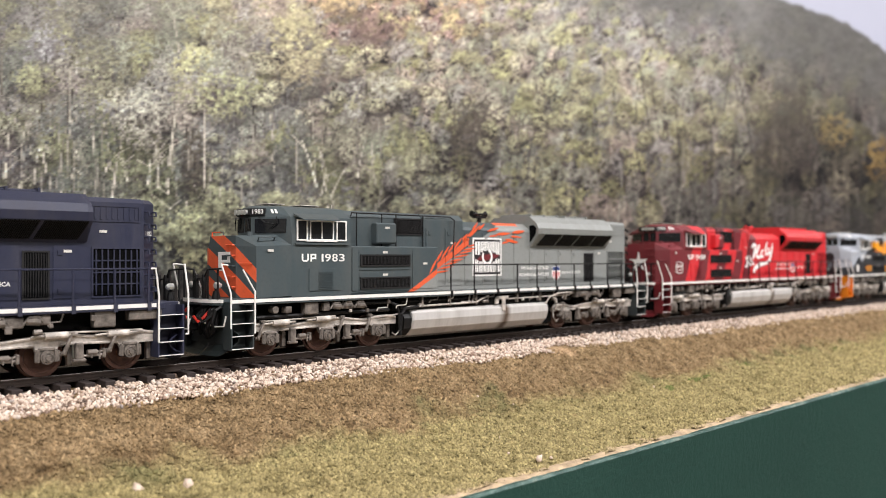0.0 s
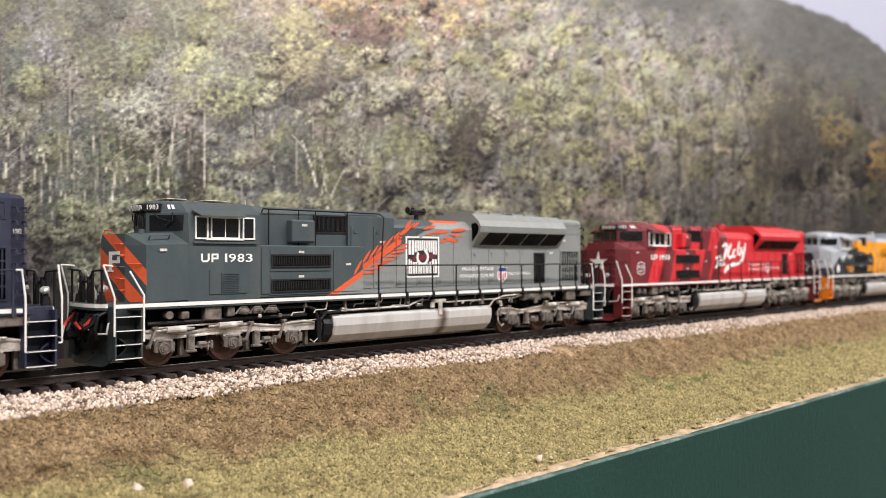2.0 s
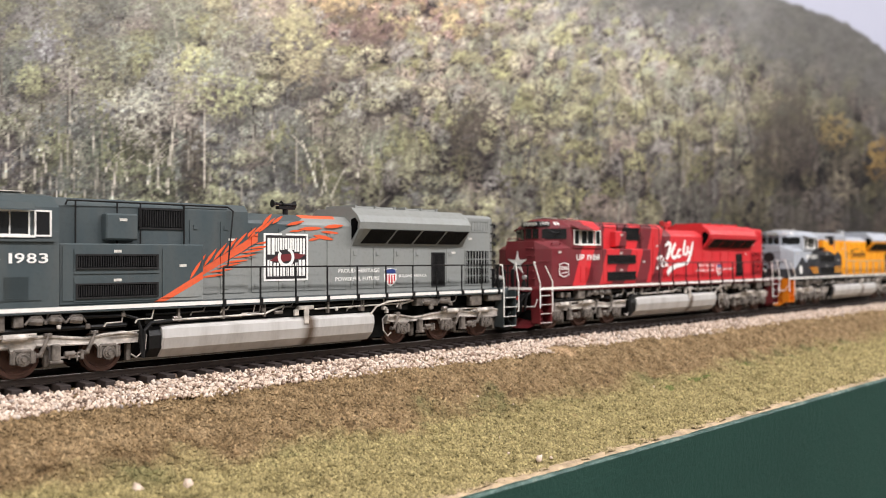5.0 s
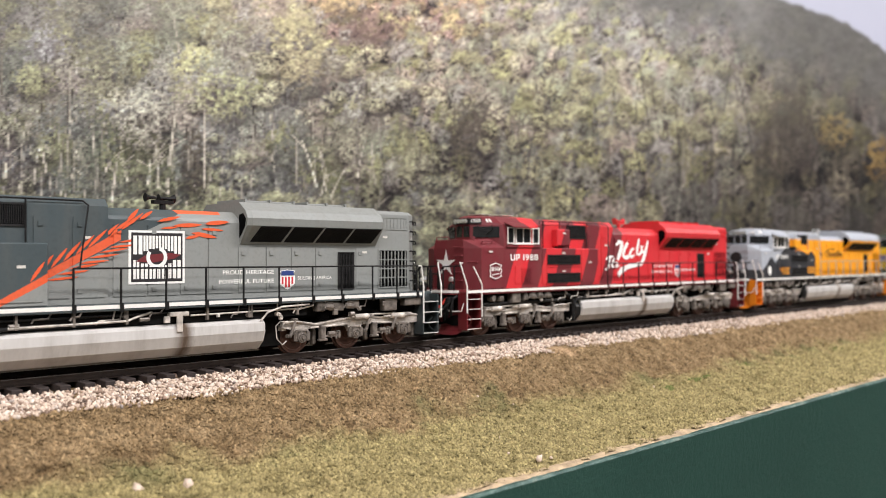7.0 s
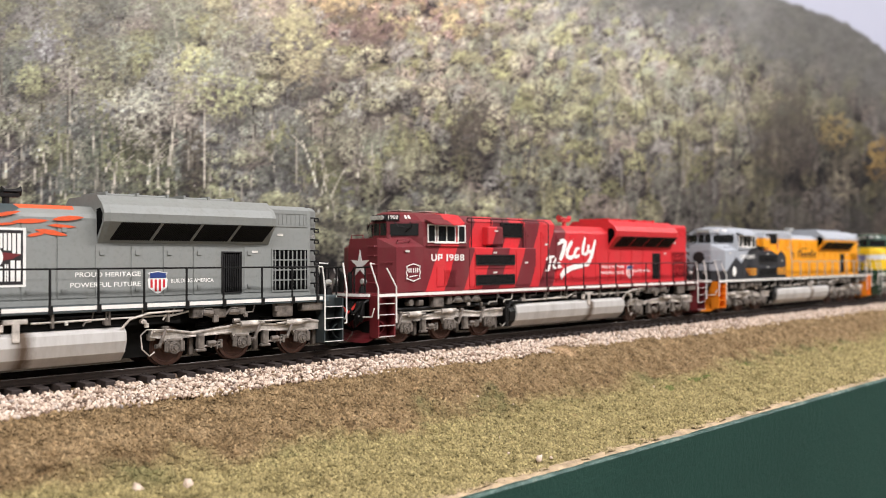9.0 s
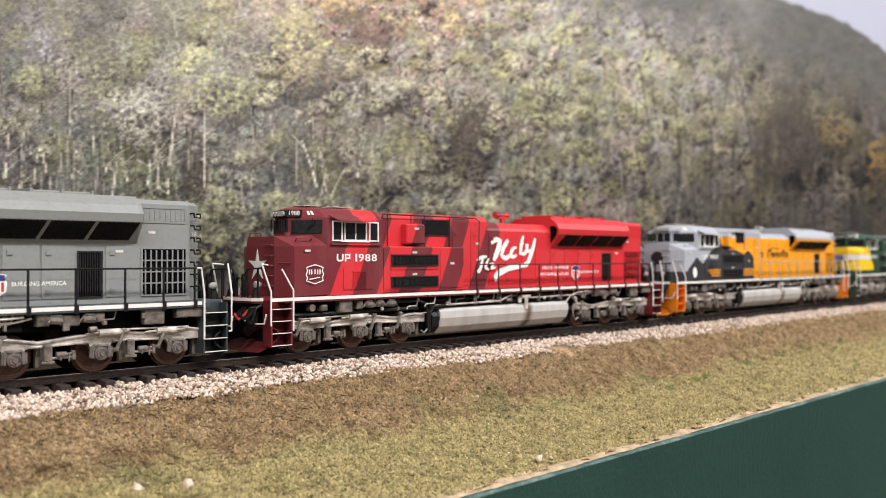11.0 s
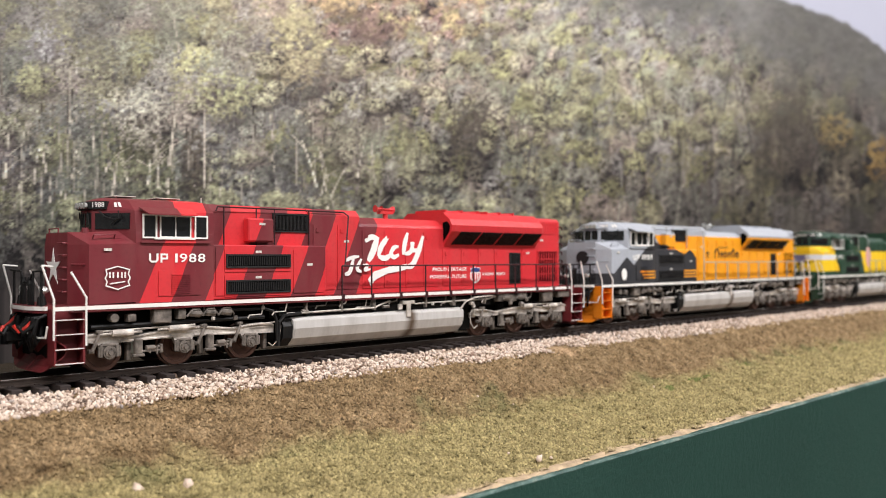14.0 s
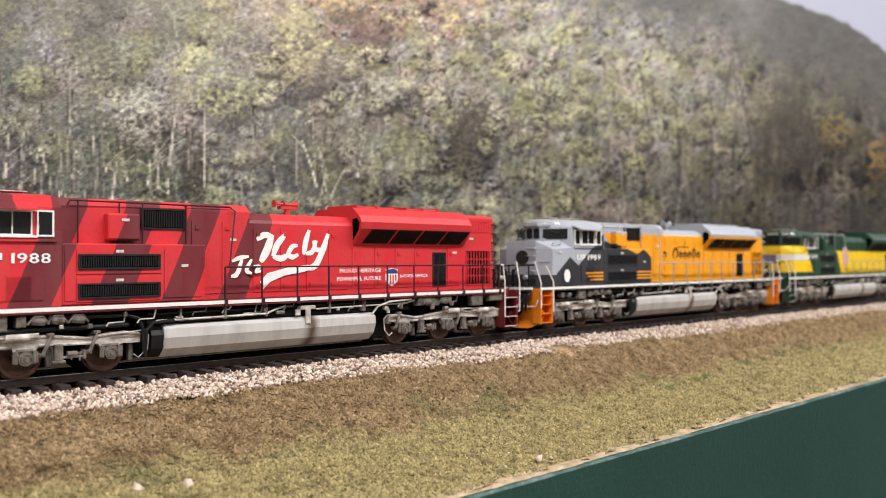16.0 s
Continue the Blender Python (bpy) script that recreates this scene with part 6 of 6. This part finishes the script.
def wp_decals(loco):
    """Square herald of plain bars with a dark red quill, and orange feather blades."""
    y = -1.027
    bm = bmesh.new()
    plate(bm, [(11.10, 2.26), (12.70, 2.26), (12.70, 3.70), (11.10, 3.70)], y, 0.012)
    he = part("herald", bm, M_DECAL, loco, "square white-framed black herald")
    bm = bmesh.new()
    plate(bm, [(11.17, 2.32), (12.63, 2.32), (12.63, 3.64), (11.17, 3.64)], y - 0.012, 0.006)
    part("herald_field", bm, M_DECALK, he)
    bm = bmesh.new()
    for z_mid, sign, widths in ((3.56, -1, (0.26, 0.14, 0.16, 0.16, 0.14, 0.17, 0.20)), (2.40, 1, (0.17, 0.20, 0.18, 0.09, 0.15, 0.09, 0.24))):
        x = 11.225
        for k, w in enumerate(widths):
            reach = 0.34 + 0.018 * (k - 3) ** 2
            for f in (0.0, 0.56):
                a, b = sorted((z_mid, z_mid + sign * reach))
                plate(bm, [(x + w * f, a), (x + w * (f + 0.4), a), (x + w * (f + 0.4), b), (x + w * f, b)], y - 0.018, 0.005)
            x += w + (1.36 - sum(widths)) / 6
    for b in pieces(bm):
        part("herald_bar", b, M_DECAL, he)
    bm = bmesh.new()
    plate(bm, [(11.28, 2.86), (11.78, 2.84), (12.38, 2.94), (12.60, 3.06), (12.18, 3.10), (11.58, 3.04)], y - 0.018, 0.007)
    part("herald_quill", bm, M_DECALM, he)
    bm = bmesh.new()
    n = 20
    for k in range(n - 4):
        a0, a1 = 2 * math.pi * (k + 8) / n, 2 * math.pi * (k + 9) / n
        plate(bm, [(11.88 + q * math.cos(a), 2.98 + q * math.sin(a)) for q, a in ((0.20, a0), (0.30, a0), (0.30, a1), (0.20, a1))], y - 0.026, 0.005)
    part("herald_ring", bm, M_DECAL, he)

    def blade(bm, x, z, ln, ang, w, yy):
        c, s = math.cos(ang), math.sin(ang)
        prof = [(0, 0), (0.25, 0.5), (0.55, 0.55), (0.85, 0.3), (1.0, 0.0), (0.8, -0.35), (0.5, -0.5), (0.2, -0.35)]
        plate(bm, [(x + (a * ln) * c - (b * w) * s, z + (a * ln) * s + (b * w) * c) for a, b in prof], yy, 0.008)

    bm = bmesh.new()
    for k in range(9):
        x = 8.5 + k * 0.3
        yy = -1.446 if x < 8.6 else (-1.081 if x < 10.3 else -1.029)
        blade(bm, x, 1.75 + 0.55 * (x - 7.45) + 0.05, 0.62 + 0.02 * k, 0.98 - 0.04 * k, 0.082, yy - 0.001 * k)
    for k in range(8):
        x = 9.0 + k * 0.26
        yy = -1.081 if x < 9.75 else -1.029
        blade(bm, x, 1.75 + 0.53 * (x - 7.72) - 0.02, 0.80, 0.10 + 0.03 * (k % 3), 0.06, (-1.081 if x + 0.75 < 10.55 or x < 10.4 else -1.029) - 0.001 * k)
    for i, (x, z, ln, a, w) in enumerate(((11.05, 3.9, 0.5, 0.85, 0.11), (11.4, 3.98, 0.45, 0.6, 0.09), (11.9, 3.95, 0.7, 0.22, 0.09), (12.35, 3.84, 0.9, 0.06, 0.11), (12.9, 3.66, 0.8, -0.16, 0.12), (13.3, 3.92, 0.8, 0.1, 0.12), (12.72, 3.5, 0.45, 0.2, 0.08), (13.2, 3.78, 0.7, -0.05, 0.08), (12.0, 3.76, 0.5, 0.1, 0.06))):
        blade(bm, x, z, ln, a, w, -1.029 - 0.001 * i)
    for b in pieces(bm):
        part("feather_blade", b, M_ORANGE, loco, "orange feather blade")
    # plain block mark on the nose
    bm = bmesh.new()
    d, nrm = Vector((0, -1, 0)), Vector((-1, 0, 0))
    o = Vector((1.30, -0.12, 0.12)) + nrm * 0.012
    for a0, a1, z0, z1 in ((-0.30, -0.12, 2.52, 3.02), (-0.12, 0.22, 2.92, 3.02), (0.22, 0.38, 2.70, 3.02), (-0.12, 0.22, 2.70, 2.78), (-0.40, -0.02, 2.46, 2.52)):
        p = [o + d * a0 + Vector((0, 0, z0)), o + d * a1 + Vector((0, 0, z0)), o + d * a1 + Vector((0, 0, z1)), o + d * a0 + Vector((0, 0, z1))]
        loft(bm, [p, [q + nrm * 0.012 for q in p]])
    part("nose_mark", bm, M_DECAL, loco, "white block mark")


def stroke(bm, pts, w, y, t=0.01, k=0):
    """A smooth brush stroke of width w along points in x and z, thinner at its ends."""
    p = [Vector((x, 0, z)) for x, z in pts]
    p = [p[0] * 2 - p[1]] + p + [p[-1] * 2 - p[-2]]
    line = []
    for a, b, c, d in zip(p, p[1:], p[2:], p[3:]):
        for q in range(5):
            u = q / 5
            line.append(0.5 * (2 * b + (c - a) * u + (2 * a - 5 * b + 4 * c - d) * u * u + (3 * b - a - 3 * c + d) * u ** 3))
    line.append(p[-2])
    m = len(line)
    rings = []
    for i, q in enumerate(line):
        dr = (line[min(i + 1, m - 1)] - line[max(i - 1, 0)]).normalized()
        nr = Vector((-dr.z, 0, dr.x)) * (w / 2) * (0.55 + 0.45 * min(1, 4 * i / m, 4 * (m - 1 - i) / m))
        y0 = y - 0.0012 * k - 0.00005 * i
        rings.append([q - nr + Vector((0, y0, 0)), q + nr + Vector((0, y0, 0)), q + nr + Vector((0, y0 - t, 0)), q - nr + Vector((0, y0 - t, 0))])
    loft(bm, rings)


def katy_decals(loco):
    y = -1.027
    tail = [(11.05, 2.25), (11.3, 2.5), (12.0, 2.66), (12.75, 2.74), (13.1, 2.66), (12.6, 2.52), (11.9, 2.42), (11.4, 2.24), (11.15, 2.02)]
    bm = bmesh.new()
    plate(bm, [(x - 0.14, z) for x, z in tail], y - 0.02, 0.01)
    mark = part("script_mark", bm, M_DECAL, loco, "white flowing brush-script mark with a swash")
    # a flowing script mark, drawn as plain brush strokes
    for i, (pts, w) in enumerate((
            ([(10.95, 3.5), (11.2, 3.64), (11.5, 3.6)], 0.15), ([(11.48, 3.66), (11.3, 3.2), (11.08, 2.84)], 0.2), ([(11.98, 3.7), (11.66, 3.36), (11.5, 3.0)], 0.16),
            ([(11.5, 3.0), (11.8, 2.94), (12.05, 3.05)], 0.15), ([(12.4, 3.34), (12.2, 3.3), (12.06, 3.08), (12.2, 2.98), (12.42, 3.06)], 0.13),
            ([(12.82, 3.82), (12.68, 3.4), (12.62, 3.06)], 0.15), ([(12.7, 3.08), (12.95, 3.16), (13.1, 3.5)], 0.13), ([(13.55, 3.72), (13.34, 3.2), (13.05, 2.72), (12.7, 2.62)], 0.17), ([(12.98, 3.5), (13.08, 3.22), (13.3, 3.24)], 0.12))):
        bm = bmesh.new()
        stroke(bm, [(x - 0.14, z) for x, z in pts], w * 1.25, y, 0.01, i)
        part("brush_stroke", bm, M_DECAL, mark)
    for i, (pts, w) in enumerate((([(9.95, 2.86), (10.2, 2.96), (10.5, 3.0)], 0.12), ([(10.28, 2.95), (10.12, 2.5), (9.92, 2.42)], 0.14), ([(10.6, 2.92), (10.42, 2.6), (10.6, 2.5)], 0.12), ([(10.66, 2.72), (10.86, 2.7), (10.74, 2.55), (10.98, 2.58)], 0.1))):
        bm = bmesh.new()
        stroke(bm, pts, w, y - 0.052, 0.02, i)
        part("brush_stroke", bm, M_DECAL, mark)
    # shield outline on the cab side
    bm = bmesh.new()
    sh = [(1.9, 2.82), (2.08, 2.88), (2.28, 2.94), (2.48, 2.88), (2.66, 2.82), (2.62, 2.66), (2.68, 2.52), (2.62, 2.38), (2.66, 2.24), (2.48, 2.18), (2.28, 2.1), (2.08, 2.18), (1.9, 2.24), (1.94, 2.38), (1.88, 2.52), (1.94, 2.66)]
    cx, cz = 2.28, 2.52
    for a, b in zip(sh, sh[1:] + sh[:1]):
        q = [a, b, (cx + (b[0] - cx) * 0.89, cz + (b[1] - cz) * 0.9), (cx + (a[0] - cx) * 0.89, cz + (a[1] - cz) * 0.9)]
        plate(bm, q, -1.5, 0.012)
    for x0 in (2.02, 2.12, 2.26, 2.38, 2.48):
        plate(bm, [(x0, 2.52), (x0 + 0.045, 2.52), (x0 + 0.045, 2.72), (x0, 2.72)], -1.5, 0.012)
    plate(bm, [(2.04, 2.30), (2.5, 2.37), (2.5, 2.41), (2.04, 2.34)], -1.5, 0.012)
    for v in bm.verts:
        v.co.x, v.co.z = 2.30 + (v.co.x - 2.28) * 0.86, 2.45 + (v.co.z - 2.52) * 0.74
    for b in pieces(bm):
        part("shield_stroke", b, M_DECAL, loco, "white stroke of a shield outline")
    # star on the nose
    bm = bmesh.new()
    pts = []
    for k in range(10):
        r_ = 0.54 if k % 2 == 0 else 0.18
        pts.append((r_ * math.sin(math.pi * k / 5), r_ * math.cos(math.pi * k / 5)))
    d, nrm = Vector((0, -1, 0)), Vector((-1, 0, 0))
    o = Vector((1.30, -0.06, 2.72)) + nrm * 0.014
    ring = [o + Vector((0, 0.18, 0)) + d * a * 1.0 + Vector((0, 0, b * 0.95)) for a, b in pts]
    loft(bm, [ring, [q + nrm * 0.015 for q in ring]])
    part("nose_star", bm, M_DECAL, loco, "white five-pointed star")


def rg_decals(loco):
    bm = bmesh.new()
    plate(bm, [(11.9, 3.44), (12.9, 3.44), (12.9, 3.48), (11.9, 3.48)], -1.027, 0.01)
    mark = part("script_mark", bm, M_DECALK, loco, "black ornamental script mark drawn as strokes")
    x = 9.75
    for i, (w, h) in enumerate(((0.34, 0.46), (0.12, 0.3), (0.30, 0.28), (0.0, 0.0), (0.46, 0.46), (0.2, 0.28), (0.28, 0.28), (0.28, 0.28), (0.28, 0.44), (0.26, 0.28))):
        if w:
            bm = bmesh.new()
            stroke(bm, [(x + 0.04, 2.92), (x + 0.1, 2.92 + h)] if w < 0.15 else [(x + 0.06, 2.92), (x + 0.02, 2.92 + h * 0.6), (x + w * 0.6, 2.92 + h), (x + w, 2.92 + h * 0.55), (x + w * 0.75, 2.93)], 0.1, -1.027, 0.01, i)
            part("brush_stroke", bm, M_DECALK, mark)
        x += (w or 0.3) + 0.16
    bm = bmesh.new()
    n = 16
    plate(bm, [(2.45 + 0.2 * math.cos(2 * math.pi * k / n), 2.2 + 0.26 * math.sin(2 * math.pi * k / n)) for k in range(n)], -1.495, 0.02)
    part("round_emblem", bm, M_DECAL, loco, "white round emblem")
    bm = bmesh.new()
    o, nrm, d = Vector((1.30, -0.1, 2.95)), Vector((-1, 0, 0)), Vector((0, -1, 0))
    ring = [o + nrm * 0.02 + d * (0.34 * math.cos(2 * math.pi * k / 14)) + Vector((0, 0, 0.3 * math.sin(2 * math.pi * k / 14))) for k in range(14)]
    loft(bm, [ring, [q + nrm * 0.02 for q in ring]])
    part("nose_emblem", bm, M_DECALK, loco, "dark round nose emblem")


def cnw_decals(loco):
    bm = bmesh.new()
    n = 18
    plate(bm, [(10.4 + 0.5 * math.cos(2 * math.pi * k / n), 2.95 + 0.7 * math.sin(2 * math.pi * k / n)) for k in range(n)], -1.027 - 0.04, 0.012)
    part("round_emblem", bm, simple("pink_decal", rgb(214, 160, 150), 0.5, 0, 0.1), loco, "pale red round emblem")


TRAIN = []
for args, slot in ((("navy", "navy blue model diesel locomotive with black handrails", P_NAVY, T_NAVY, M_WHITE, T_NAVY, "1982", {"horn": T_NAVY}), -1),
                   # its step wells wear a darker copy of the green trim, shade painted in
                   (("wp", "dark green and grey model diesel locomotive with orange feathers", P_WP, T_WP, M_WHITE, M_BLACK, "1983", {"pilot": M_PLOW, "steps": paint("shadow_green_trim", rgb(46, 54, 56), dirt=0.15)}), 0),
                   (("katy", "maroon and red striped model diesel locomotive with white script", P_KATY, T_KATY, M_WHITE, simple("dark_maroon_rail", rgb(50, 18, 22), 0.5), "1988", {"horn": paint("red_horn_paint", RED)}), 1),
                   (("rg", "silver, black and gold model diesel locomotive with mountain stripes", P_RG, T_RGD, T_RG, M_RAILGREY, "1989", {"pilot": T_RG, "steps": T_RG, "boards": P_RG, "horn": M_RAILGREY}), 2),
                   (("cnw", "green and yellow model diesel locomotive with round emblem", P_CNW, paint("green_trim", CNWG), M_WHITE, M_RAILGREY, "1995", {}), 3)):
    lo = locomotive(*args)
    TRAIN.append((lo, slot))
    if args[0] in ("wp", "katy", "navy"):
        slogan(lo, M_DECAL)
    {"wp": wp_decals, "katy": katy_decals, "rg": rg_decals, "cnw": cnw_decals, "navy": lambda q: None}[args[0]](lo)

# front of the train's way: metres along the track of the second engine's coupler
RUN = [(0.0, -10.568), (1.0, -12.139), (2.0, -13.901), (3.0, -15.714), (4.2, -17.981), (6.3, -22.248), (7.0, -23.709), (8.0, -25.794), (9.2, -28.283), (11.3, -32.556), (12.0, -33.97), (13.0, -36.03), (14.0, -38.10), (15.0, -40.15), (16.0, -42.217)]


def motions():
    for lo, slot in TRAIN:
        walk(lo, [(t, pose((s + slot * 22.7035) * S, 0, RZ)) for t, s in RUN])
    ts = [t for t, _ in RUN]
    ss = [s for _, s in RUN]
    for w, dx in WHEELSETS:
        rows = []
        for k in range(61):
            t = 16.0 * k / 60
            turn = math.degrees((float(np.interp(t, ts, ss)) - ss[0]) / 0.53)
            rows.append((t, Matrix.LocRotScale(Vector((dx, 0, 0.53)) * S, Euler((0, radians(turn), 0)), None)))
        walk(w, rows)


motions()
